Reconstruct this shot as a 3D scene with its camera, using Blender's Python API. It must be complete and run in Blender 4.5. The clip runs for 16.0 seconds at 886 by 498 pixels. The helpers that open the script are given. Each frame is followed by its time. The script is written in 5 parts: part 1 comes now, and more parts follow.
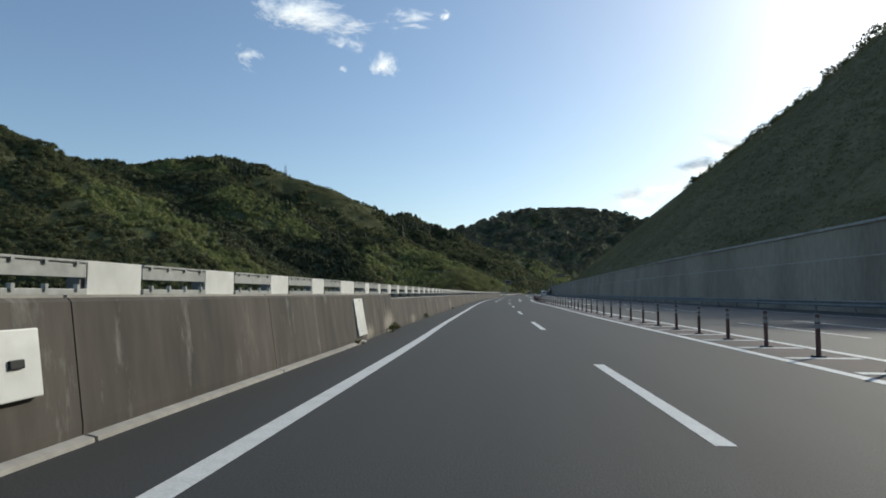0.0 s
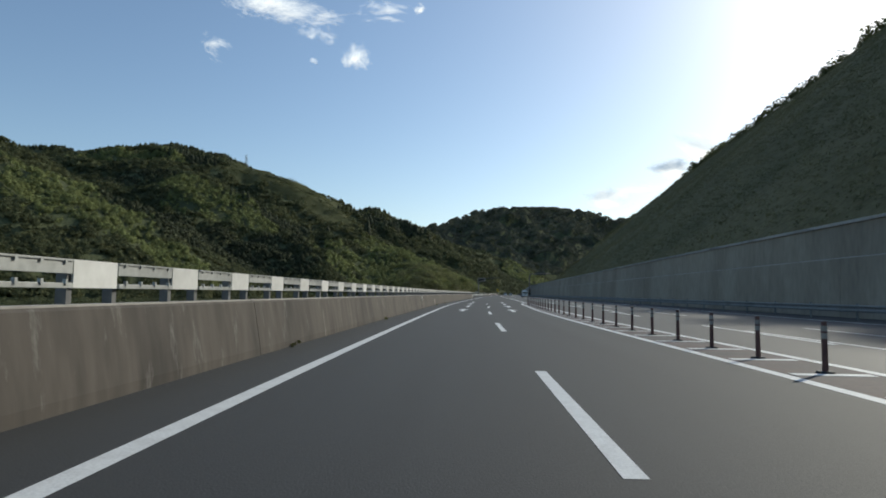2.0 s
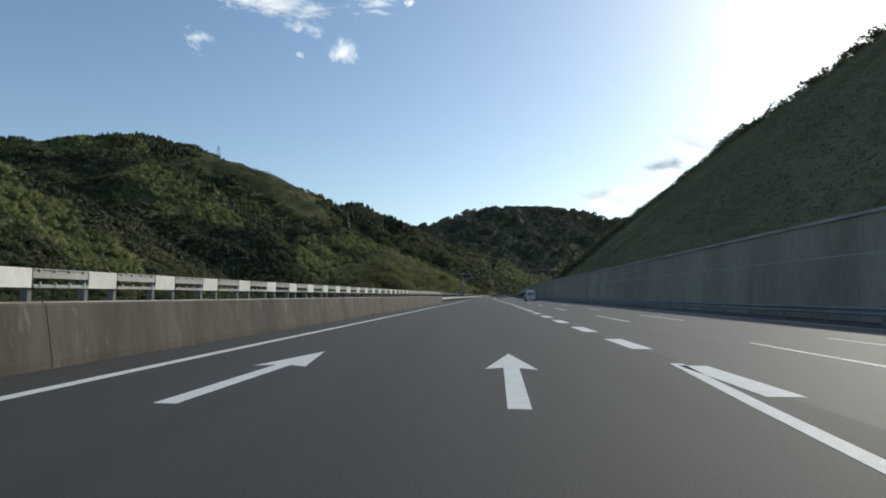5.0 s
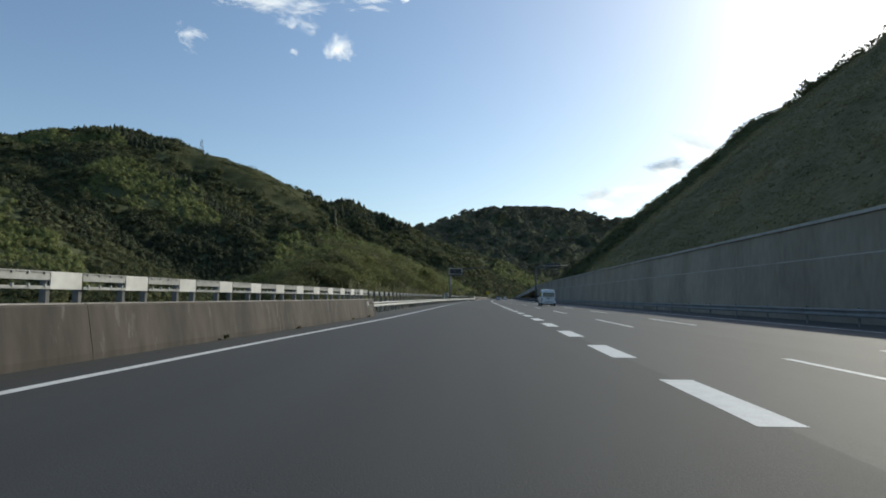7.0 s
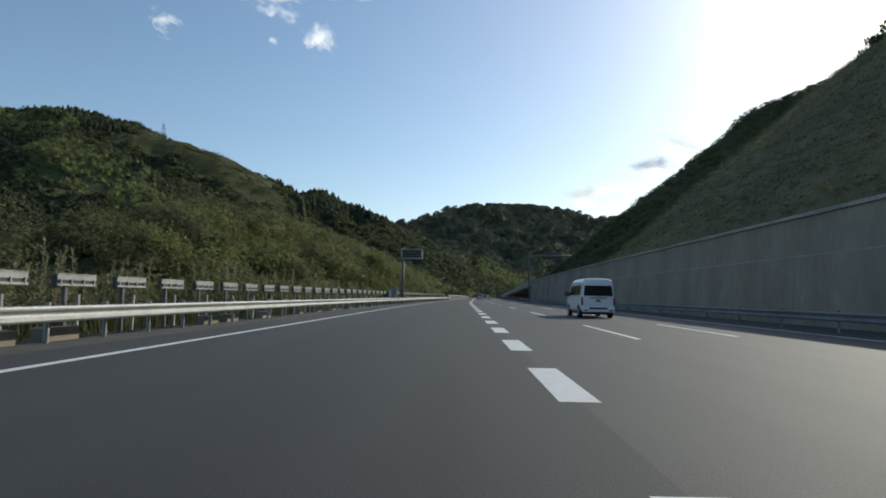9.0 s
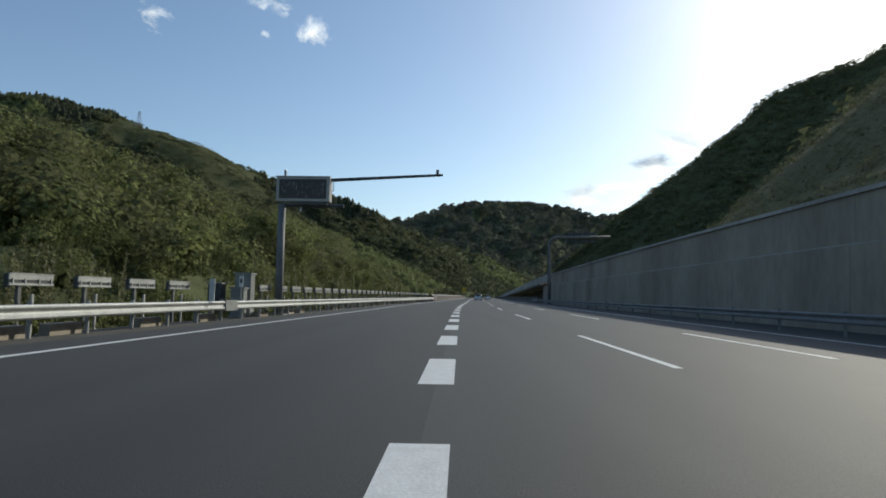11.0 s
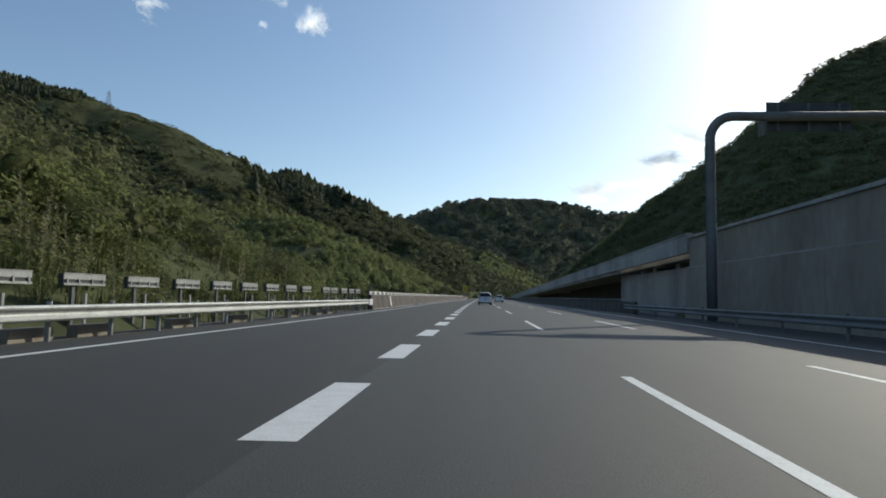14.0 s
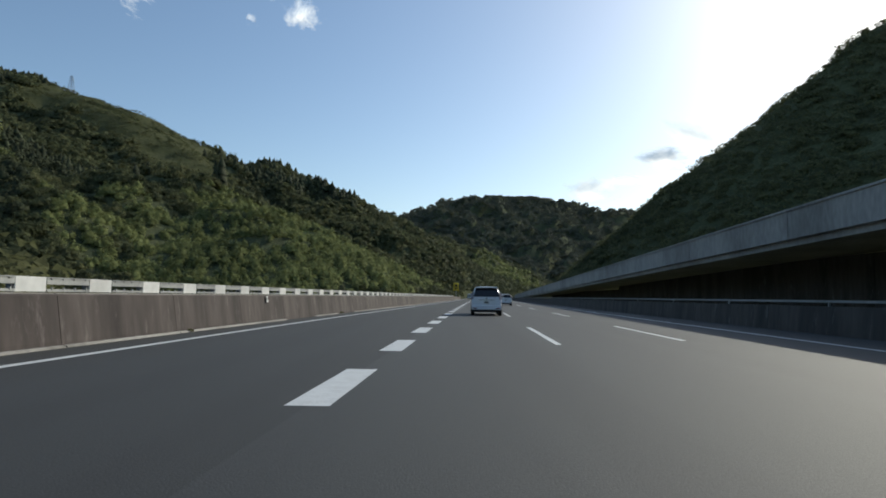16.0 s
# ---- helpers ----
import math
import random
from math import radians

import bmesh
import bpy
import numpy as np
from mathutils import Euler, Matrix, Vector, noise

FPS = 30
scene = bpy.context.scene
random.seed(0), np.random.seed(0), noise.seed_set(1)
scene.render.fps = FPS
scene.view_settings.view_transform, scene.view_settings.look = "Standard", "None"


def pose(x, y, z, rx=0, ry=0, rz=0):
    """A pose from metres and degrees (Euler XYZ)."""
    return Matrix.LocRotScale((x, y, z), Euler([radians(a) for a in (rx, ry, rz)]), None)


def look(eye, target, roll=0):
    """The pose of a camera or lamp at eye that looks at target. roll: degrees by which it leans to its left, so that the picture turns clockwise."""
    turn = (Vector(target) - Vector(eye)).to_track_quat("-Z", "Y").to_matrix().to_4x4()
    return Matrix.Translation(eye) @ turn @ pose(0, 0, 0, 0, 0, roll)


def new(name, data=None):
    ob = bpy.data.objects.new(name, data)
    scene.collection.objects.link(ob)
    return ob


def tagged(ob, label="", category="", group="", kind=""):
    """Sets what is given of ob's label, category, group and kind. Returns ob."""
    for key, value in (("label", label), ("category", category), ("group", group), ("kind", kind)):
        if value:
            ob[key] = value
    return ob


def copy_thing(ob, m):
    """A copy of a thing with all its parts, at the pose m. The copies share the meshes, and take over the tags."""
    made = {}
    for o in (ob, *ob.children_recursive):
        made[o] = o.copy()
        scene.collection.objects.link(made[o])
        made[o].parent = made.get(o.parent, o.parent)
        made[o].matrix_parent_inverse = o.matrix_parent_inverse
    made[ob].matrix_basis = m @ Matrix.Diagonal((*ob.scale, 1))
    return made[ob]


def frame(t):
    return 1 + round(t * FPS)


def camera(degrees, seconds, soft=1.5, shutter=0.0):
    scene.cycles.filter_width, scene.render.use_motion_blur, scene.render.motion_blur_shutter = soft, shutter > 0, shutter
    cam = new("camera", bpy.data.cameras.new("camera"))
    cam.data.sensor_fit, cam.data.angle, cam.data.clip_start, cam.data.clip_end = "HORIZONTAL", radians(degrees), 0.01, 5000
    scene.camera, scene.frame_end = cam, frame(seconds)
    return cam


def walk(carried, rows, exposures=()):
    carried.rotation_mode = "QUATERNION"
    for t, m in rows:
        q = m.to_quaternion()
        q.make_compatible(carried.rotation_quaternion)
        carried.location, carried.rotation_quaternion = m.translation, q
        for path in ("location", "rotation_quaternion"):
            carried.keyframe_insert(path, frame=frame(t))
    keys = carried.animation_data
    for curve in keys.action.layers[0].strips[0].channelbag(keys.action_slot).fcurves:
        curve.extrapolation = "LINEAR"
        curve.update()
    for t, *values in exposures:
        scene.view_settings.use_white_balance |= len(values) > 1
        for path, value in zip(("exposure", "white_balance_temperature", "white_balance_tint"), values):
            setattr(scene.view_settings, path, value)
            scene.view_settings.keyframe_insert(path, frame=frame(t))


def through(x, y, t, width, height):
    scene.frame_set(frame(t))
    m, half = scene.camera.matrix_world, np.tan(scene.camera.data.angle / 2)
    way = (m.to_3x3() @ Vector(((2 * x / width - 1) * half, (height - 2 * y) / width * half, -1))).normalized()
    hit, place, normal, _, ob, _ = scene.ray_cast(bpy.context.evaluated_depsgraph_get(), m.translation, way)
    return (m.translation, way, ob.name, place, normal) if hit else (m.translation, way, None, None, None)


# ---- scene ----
cam = camera(72.94, 16.0, soft=1.8)
EYE = 1.1
# seconds, x, y, pitch up, lean to the right, yaw to the left
ROWS = [
    (0.0, 0.00, -9.10, 4.23, -0.11, 5.57),
    (0.5, -0.25, 2.03, 4.13, -0.12, 5.43),
    (1.0, -0.33, 13.00, 4.09, -0.59, 4.70),
    (1.5, -0.25, 24.00, 4.11, -0.49, 3.75),
    (2.0, -0.01, 34.97, 4.21, -0.63, 2.91),
    (2.5, 0.34, 45.93, 4.05, -0.62, 2.03),
    (3.0, 0.79, 56.83, 4.07, -0.36, 1.70),
    (3.5, 1.29, 67.60, 4.13, -0.51, 1.78),
    (4.0, 1.81, 78.46, 4.26, -0.58, 2.01),
    (6.5, 4.32, 132.05, 4.51, -0.53, 2.25),
    (7.0, 4.89, 143.30, 4.58, -0.49, 2.05),
    (7.5, 5.63, 154.76, 4.53, -0.52, 1.86),
    (8.0, 6.20, 166.80, 4.40, -1.05, 1.32),
    (8.5, 6.90, 178.96, 4.51, -1.05, 0.74),
    (9.0, 7.62, 190.25, 4.45, -1.04, 0.36),
    (11.5, 10.95, 249.02, 4.45, -1.04, 0.11),
    (12.0, 11.47, 260.65, 4.45, -1.37, 0.19),
    (12.5, 11.98, 271.98, 4.32, -1.35, 0.32),
    (13.0, 12.60, 283.42, 4.40, -1.18, 0.29),
    (13.5, 13.19, 295.10, 4.44, -1.07, 0.49),
    (14.0, 13.85, 306.18, 4.48, -1.20, 0.60),
    (14.5, 14.58, 317.49, 4.52, -1.17, 0.51),
    (15.0, 15.33, 329.10, 4.46, -1.09, 0.44),
    (15.5, 15.87, 340.90, 4.69, -1.15, 0.27),
    (16.0, 16.30, 352.70, 4.50, -0.87, 0.17),
]
walk(cam, [(t, pose(x, y, EYE, 90 + pitch, lean, yaw)) for t, x, y, pitch, lean, yaw in ROWS], exposures=[(0, 0.0, 6500, 4), (16, 0.0, 6500, 4)])
# ---------------------------------------------------------------- light
SUN_AZ, SUN_EL = radians(43.7), radians(29)      # azimuth from +y towards +x
world = bpy.data.worlds.new("sky")
scene.world = world
world.use_nodes = True
wn = world.node_tree.nodes
sky = wn.new("ShaderNodeTexSky")
sky.sky_type = "NISHITA"
sky.sun_disc = False
sky.sun_elevation = SUN_EL
sky.sun_rotation = SUN_AZ
sky.altitude = 100
sky.air_density, sky.dust_density, sky.ozone_density = 1.0, 1.05, 2.2
wn["Background"].inputs["Strength"].default_value = 0.14
world.node_tree.links.new(sky.outputs[0], wn["Background"].inputs["Color"])
sun = new("sun", bpy.data.lights.new("sun", "SUN"))
sun.data.energy, sun.data.angle, sun.data.color = 3.2, radians(0.6), (1.0, 0.93, 0.82)
SUN_DIR = Vector((math.sin(SUN_AZ) * math.cos(SUN_EL), math.cos(SUN_AZ) * math.cos(SUN_EL), math.sin(SUN_EL)))
sun.matrix_world = look(SUN_DIR * 300, (0, 0, 0))


# ---------------------------------------------------------------- materials
def mat(name, color, rough=0.8, metal=0.0, vary=0.25, fine=8.0, coarse=0.6, bump=0.2, stretch=(1, 1, 1), tint=None,
        per_object=0.0, per_island=0.0, spec=0.5, long=None):
    """A surface with two scales of variation, optional drift towards a second colour, and fine relief."""
    m = bpy.data.materials.new(name)
    m.use_nodes = True
    t = m.node_tree
    n, k = t.nodes, t.links
    b = n["Principled BSDF"]
    b.inputs["Roughness"].default_value, b.inputs["Metallic"].default_value = rough, metal
    b.inputs["Specular IOR Level"].default_value = spec
    geo = n.new("ShaderNodeNewGeometry")
    mp = n.new("ShaderNodeMapping")
    mp.inputs["Scale"].default_value = stretch
    k.new(geo.outputs["Position"], mp.inputs["Vector"])
    a = n.new("ShaderNodeTexNoise")
    a.inputs["Scale"].default_value, a.inputs["Detail"].default_value = fine, 4
    c = n.new("ShaderNodeTexNoise")
    c.inputs["Scale"].default_value, c.inputs["Detail"].default_value = coarse, 5
    k.new(mp.outputs[0], a.inputs["Vector"])
    mq = n.new("ShaderNodeMapping")
    mq.inputs["Scale"].default_value = long or stretch
    k.new(geo.outputs["Position"], mq.inputs["Vector"])
    k.new(mq.outputs[0], c.inputs["Vector"])
    base = n.new("ShaderNodeMix")
    base.data_type = "RGBA"
    base.inputs["A"].default_value = (*color, 1)
    base.inputs["B"].default_value = (*(tint or [v * 0.6 for v in color]), 1)
    ramp = n.new("ShaderNodeMapRange")
    ramp.inputs["From Min"].default_value, ramp.inputs["From Max"].default_value = 0.42, 0.68
    k.new(c.outputs["Fac"], ramp.inputs["Value"])
    k.new(ramp.outputs[0], base.inputs["Factor"])
    hsv = n.new("ShaderNodeHueSaturation")
    k.new(base.outputs["Result"], hsv.inputs["Color"])
    v = n.new("ShaderNodeMapRange")
    v.inputs["From Min"].default_value, v.inputs["From Max"].default_value = 0.25, 0.75
    v.inputs["To Min"].default_value, v.inputs["To Max"].default_value = 1 - vary, 1 + vary
    k.new(a.outputs["Fac"], v.inputs["Value"])
    last = v.outputs[0]
    if per_object or per_island:
        if per_object:
            r = n.new("ShaderNodeObjectInfo").outputs["Random"]
            amount = per_object
        else:
            r = geo.outputs["Random Per Island"]
            amount = per_island
        q = n.new("ShaderNodeMapRange")
        q.inputs["To Min"].default_value, q.inputs["To Max"].default_value = 1 - amount, 1 + amount
        k.new(r, q.inputs["Value"])
        mul = n.new("ShaderNodeMath")
        mul.operation = "MULTIPLY"
        k.new(last, mul.inputs[0])
        k.new(q.outputs[0], mul.inputs[1])
        last = mul.outputs[0]
    k.new(last, hsv.inputs["Value"])
    k.new(hsv.outputs["Color"], b.inputs["Base Color"])
    if bump:
        bp = n.new("ShaderNodeBump")
        bp.inputs["Strength"].default_value, bp.inputs["Distance"].default_value = bump, 0.02
        k.new(a.outputs["Fac"], bp.inputs["Height"])
        k.new(bp.outputs[0], b.inputs["Normal"])
    return m


def foliage(name, color, tint, fine, coarse, island=0.35, through=0.25, relief=0.0, vary=0.4):
    m = mat(name, color, 0.75, 0, vary, fine, coarse, 0.0, tint=tint, per_island=island, spec=0.08)
    t = m.node_tree
    b, out = t.nodes["Principled BSDF"], t.nodes["Material Output"]
    tr = t.nodes.new("ShaderNodeBsdfTranslucent")
    mx = t.nodes.new("ShaderNodeMixShader")
    mx.inputs[0].default_value = through
    t.links.new(b.inputs["Base Color"].links[0].from_socket, tr.inputs["Color"])
    t.links.new(b.outputs[0], mx.inputs[1])
    t.links.new(tr.outputs[0], mx.inputs[2])
    t.links.new(mx.outputs[0], out.inputs["Surface"])
    if relief:
        geo = t.nodes.new("ShaderNodeNewGeometry")
        nz = t.nodes.new("ShaderNodeTexNoise")
        nz.inputs["Scale"].default_value, nz.inputs["Detail"].default_value, nz.inputs["Roughness"].default_value = 1.1, 6, 0.65
        bp = t.nodes.new("ShaderNodeBump")
        bp.inputs["Strength"].default_value, bp.inputs["Distance"].default_value = 1.0, relief
        t.links.new(geo.outputs["Position"], nz.inputs["Vector"])
        t.links.new(nz.outputs["Fac"], bp.inputs["Height"])
        t.links.new(bp.outputs[0], b.inputs["Normal"])
        t.links.new(bp.outputs[0], tr.inputs["Normal"])
    return m


ASPHALT = mat("asphalt", (0.034, 0.035, 0.034), 0.8, 0, 0.4, 60, 0.9, 0.2, tint=(0.028, 0.028, 0.027), long=(1, 0.03, 1))
# main lanes' paler tone is partly their own, partly glare put into the colour
ASPHALT_OLD = mat("worn_glare_asphalt", (0.043, 0.044, 0.042), 0.76, 0, 0.4, 60, 0.8, 0.2, tint=(0.034, 0.034, 0.033), long=(1, 0.03, 1))
PAINT = mat("road_paint", (0.62, 0.63, 0.62), 0.7, 0, 0.14, 40, 5.0, 0.2, tint=(0.55, 0.555, 0.545))
RED_PAINT = mat("worn_red_paint", (0.088, 0.06, 0.053), 0.85, 0, 0.3, 10, 0.7, 0.2, tint=(0.055, 0.052, 0.05))
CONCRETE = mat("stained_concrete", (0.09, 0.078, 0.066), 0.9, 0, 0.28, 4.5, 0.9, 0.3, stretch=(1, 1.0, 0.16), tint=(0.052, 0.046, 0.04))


def lime_streaks(m, lo, hi, amount, color):
    """Pale runs down a wall, over its own colour."""
    n, k = m.node_tree.nodes, m.node_tree.links
    shader = n["Principled BSDF"]
    mp = n.new("ShaderNodeMapping")
    mp.inputs["Scale"].default_value = (1, 1.0, 0.22)
    k.new(n.new("ShaderNodeNewGeometry").outputs["Position"], mp.inputs["Vector"])
    nz = n.new("ShaderNodeTexNoise")
    nz.inputs["Scale"].default_value, nz.inputs["Detail"].default_value, nz.inputs["Roughness"].default_value = 3.2, 7, 0.7
    k.new(mp.outputs[0], nz.inputs["Vector"])
    rp = n.new("ShaderNodeMapRange")
    rp.inputs["From Min"].default_value, rp.inputs["From Max"].default_value, rp.inputs["To Max"].default_value = lo, hi, amount
    k.new(nz.outputs["Fac"], rp.inputs["Value"])
    mx = n.new("ShaderNodeMix")
    mx.data_type = "RGBA"
    mx.inputs["B"].default_value = (*color, 1)
    k.new(shader.inputs["Base Color"].links[0].from_socket, mx.inputs["A"])
    k.new(rp.outputs[0], mx.inputs["Factor"])
    k.new(mx.outputs["Result"], shader.inputs["Base Color"])


lime_streaks(CONCRETE, 0.58, 0.8, 0.55, (0.4, 0.39, 0.36))


def lime_patch(m, y, z, ry, rz, amount):
    """One uneven pale bloom of lime on a wall, round the height z beside the road at y."""
    n, k = m.node_tree.nodes, m.node_tree.links
    shader = n["Principled BSDF"]
    mp = n.new("ShaderNodeMapping")
    mp.inputs["Location"].default_value = (0, -y / ry, -z / rz)
    mp.inputs["Scale"].default_value = (0, 1 / ry, 1 / rz)
    pos = n.new("ShaderNodeNewGeometry").outputs["Position"]
    k.new(pos, mp.inputs["Vector"])
    ln = n.new("ShaderNodeVectorMath")
    ln.operation = "LENGTH"
    k.new(mp.outputs[0], ln.inputs[0])
    st = n.new("ShaderNodeMapping")
    st.inputs["Scale"].default_value = (1, 1, 0.45)
    k.new(pos, st.inputs["Vector"])
    nz = n.new("ShaderNodeTexNoise")
    nz.inputs["Scale"].default_value, nz.inputs["Detail"].default_value, nz.inputs["Roughness"].default_value = 5.0, 8, 0.7
    k.new(st.outputs[0], nz.inputs["Vector"])
    ad = n.new("ShaderNodeMath")
    ad.operation = "MULTIPLY_ADD"
    ad.inputs[1].default_value = 2.4
    k.new(nz.outputs["Fac"], ad.inputs[0])
    inv = n.new("ShaderNodeMath")
    inv.operation = "MULTIPLY"
    inv.inputs[1].default_value = -1.3
    k.new(ln.outputs["Value"], inv.inputs[0])
    k.new(inv.outputs[0], ad.inputs[2])
    rp = n.new("ShaderNodeMapRange")
    rp.inputs["From Min"].default_value, rp.inputs["From Max"].default_value, rp.inputs["To Max"].default_value = 0.15, 0.9, amount
    k.new(ad.outputs[0], rp.inputs["Value"])
    mx = n.new("ShaderNodeMix")
    mx.data_type = "RGBA"
    mx.inputs["B"].default_value = (0.36, 0.33, 0.27, 1)
    k.new(shader.inputs["Base Color"].links[0].from_socket, mx.inputs["A"])
    k.new(rp.outputs[0], mx.inputs["Factor"])
    k.new(mx.outputs["Result"], shader.inputs["Base Color"])


for spot in ((8.2, 0.25, 1.3, 0.55, 0.75), (33.1, 0.42, 0.5, 0.5, 0.8), (90.0, 0.35, 0.55, 0.45, 0.7), (5.3, 0.15, 0.8, 0.3, 0.7), (13.6, 0.12, 1.2, 0.3, 0.5)):
    lime_patch(CONCRETE, *spot)
CONCRETE_BROWN = mat("brown_stained_concrete", (0.096, 0.078, 0.07), 0.9, 0, 0.25, 4.5, 0.9, 0.3, stretch=(1, 1.0, 0.16), tint=(0.042, 0.033, 0.03))
lime_streaks(CONCRETE_BROWN, 0.56, 0.8, 0.6, (0.3, 0.26, 0.24))
CONCRETE_PALE = mat("pale_concrete", (0.4, 0.38, 0.345), 0.9, 0, 0.2, 5, 0.35, 0.3, stretch=(1, 1, 0.4), tint=(0.27, 0.255, 0.23))
CONCRETE_DARK = mat("weathered_concrete", (0.33, 0.29, 0.23), 0.95, 0, 0.14, 3, 0.2, 0.3, stretch=(1, 1, 0.35), tint=(0.22, 0.19, 0.15))
GALV = mat("galvanised_steel", (0.4, 0.41, 0.395), 0.55, 0.3, 0.15, 12, 1.2, 0.05, tint=(0.31, 0.32, 0.31))
PANEL_GREY = mat("grey_painted_steel", (0.3, 0.31, 0.3), 0.5, 0.2, 0.12, 9, 1.0, 0.05, tint=(0.22, 0.23, 0.22))
WHITE_SHEET = mat("white_painted_sheet", (0.74, 0.74, 0.71), 0.5, 0, 0.08, 6, 1.1, 0.04, tint=(0.6, 0.6, 0.57), per_object=0.06)
FRAME_GREY = mat("pale_grey_paint", (0.42, 0.41, 0.38), 0.5, 0.0, 0.1, 9, 1.0, 0.05, tint=(0.33, 0.32, 0.3))
SIGN_POLE = mat("dull_grey_pole", (0.15, 0.152, 0.15), 0.75, 0.0, 0.15, 9, 1.0, 0.05, tint=(0.115, 0.117, 0.116))
POLE_GREY = mat("mid_grey_steel", (0.2, 0.205, 0.205), 0.7, 0.1, 0.15, 9, 1.0, 0.05, tint=(0.15, 0.155, 0.155))
DARK_STEEL = mat("dark_grey_steel", (0.085, 0.09, 0.095), 0.5, 0.3, 0.15, 9, 1.0, 0.05)
GRAVEL = mat("dark_gravel", (0.075, 0.07, 0.06), 0.95, 0, 0.45, 25, 0.8, 0.6, tint=(0.05, 0.05, 0.04))
STALK = foliage("pale_weed_stalk", (0.3, 0.29, 0.17), (0.22, 0.215, 0.12), 6, 0.5, 0.3, 0.35)
POST_RED = mat("red_brown_rubber", (0.1, 0.043, 0.036), 0.6, 0, 0.2, 12, 1.0, 0.05)
REFLECT = mat("grey_reflective_band", (0.27, 0.26, 0.24), 0.35, 0, 0.1, 20, 2.0, 0.02)
SOIL = mat("grass_and_soil", (0.1, 0.11, 0.05), 0.95, 0, 0.35, 0.9, 0.03, 0.6, tint=(0.06, 0.07, 0.034), spec=0.1)
FOREST_FLOOR = mat("forest_floor", (0.09, 0.1, 0.052), 0.95, 0, 0.4, 0.7, 0.05, 0.6, tint=(0.066, 0.074, 0.04), spec=0.05)
SLOPE_GRASS = foliage("slope_grass", (0.2, 0.19, 0.1), (0.145, 0.145, 0.075), 1.2, 0.05, 0.15, 0.3, 0.0, 0.25)
WOOD_LEAF = foliage("broadleaf_foliage", (0.108, 0.12, 0.06), (0.076, 0.086, 0.045), 0.5, 0.018, 0.16, 0.45, 0.25, 0.22)
BAMBOO = foliage("bamboo_foliage", (0.225, 0.25, 0.1), (0.17, 0.19, 0.076), 1.0, 0.03, 0.16, 0.45, 0.25, 0.22)
CEDAR = foliage("cedar_foliage", (0.055, 0.063, 0.034), (0.04, 0.047, 0.026), 0.9, 0.05, 0.35, 0.1)
# wide leaf-to-leaf variation puts bright highlights into the shrubs' colour
NEAR_LEAF = foliage("shrub_leaves", (0.195, 0.21, 0.08), (0.125, 0.145, 0.055), 3, 0.12, 0.5, 0.45)
YOUNG_LEAF = foliage("young_foliage", (0.15, 0.155, 0.075), (0.108, 0.114, 0.054), 1.0, 0.08, 0.18, 0.45, 0.25, 0.25)
# haze over the far hills is put into this greyer, lighter leaf colour
HAZE_LEAF = foliage("haze_grey_foliage", (0.115, 0.122, 0.088), (0.09, 0.098, 0.072), 0.1, 0.006, 0.08, 0.4, 0.0, 0.2)
MEADOW = foliage("hill_meadow", (0.15, 0.155, 0.072), (0.105, 0.115, 0.052), 0.6, 0.04, 0.15, 0.4, 0.0, 0.25)
WEED = foliage("dry_weed", (0.12, 0.125, 0.055), (0.07, 0.085, 0.032), 6, 0.5, 0.4, 0.3)
BARK = mat("bark", (0.09, 0.07, 0.05), 0.95, 0, 0.3, 8, 1.0, 0.4)
CAR_WHITE = mat("white_car_paint", (0.72, 0.74, 0.76), 0.22, 0, 0.03, 3, 0.5, 0.0, tint=(0.68, 0.7, 0.72), spec=0.6)
CAR_DARK = mat("dark_car_paint", (0.02, 0.022, 0.026), 0.22, 0.2, 0.05, 3, 0.5, 0.0, spec=0.6)
GLASS = mat("tinted_glass", (0.012, 0.014, 0.016), 0.06, 0, 0.05, 3, 0.5, 0.0, spec=0.8)
TYRE = mat("tyre_rubber", (0.02, 0.02, 0.02), 0.85, 0, 0.2, 20, 2, 0.1)
RIM = mat("alloy_rim", (0.4, 0.4, 0.4), 0.3, 0.8, 0.1, 8, 1, 0.0)
TAIL = mat("red_lamp_lens", (0.17, 0.022, 0.02), 0.15, 0, 0.1, 8, 1, 0.0)
CLEAR_LENS = mat("smoky_lamp_lens", (0.34, 0.3, 0.31), 0.12, 0, 0.1, 8, 1, 0.0)
BLACK = mat("matt_black", (0.012, 0.012, 0.012), 0.7, 0, 0.1, 8, 1, 0.0)
PLATE = mat("plate_white", (0.6, 0.6, 0.58), 0.5, 0, 0.05, 8, 1, 0.0)
YELLOW = mat("yellow_sign_sheet", (0.6, 0.42, 0.02), 0.5, 0, 0.05, 8, 1, 0.0)
GREEN_PLATE = mat("green_sheet", (0.02, 0.2, 0.12), 0.5, 0, 0.05, 8, 1, 0.0)
LED_OFF = mat("led_matrix", (0.012, 0.011, 0.012), 0.4, 0, 0.2, 20, 2, 0.1)
LED_DIM = mat("dim_led_row", (0.3, 0.27, 0.26), 0.4, 0, 0.3, 20, 2, 0.0)


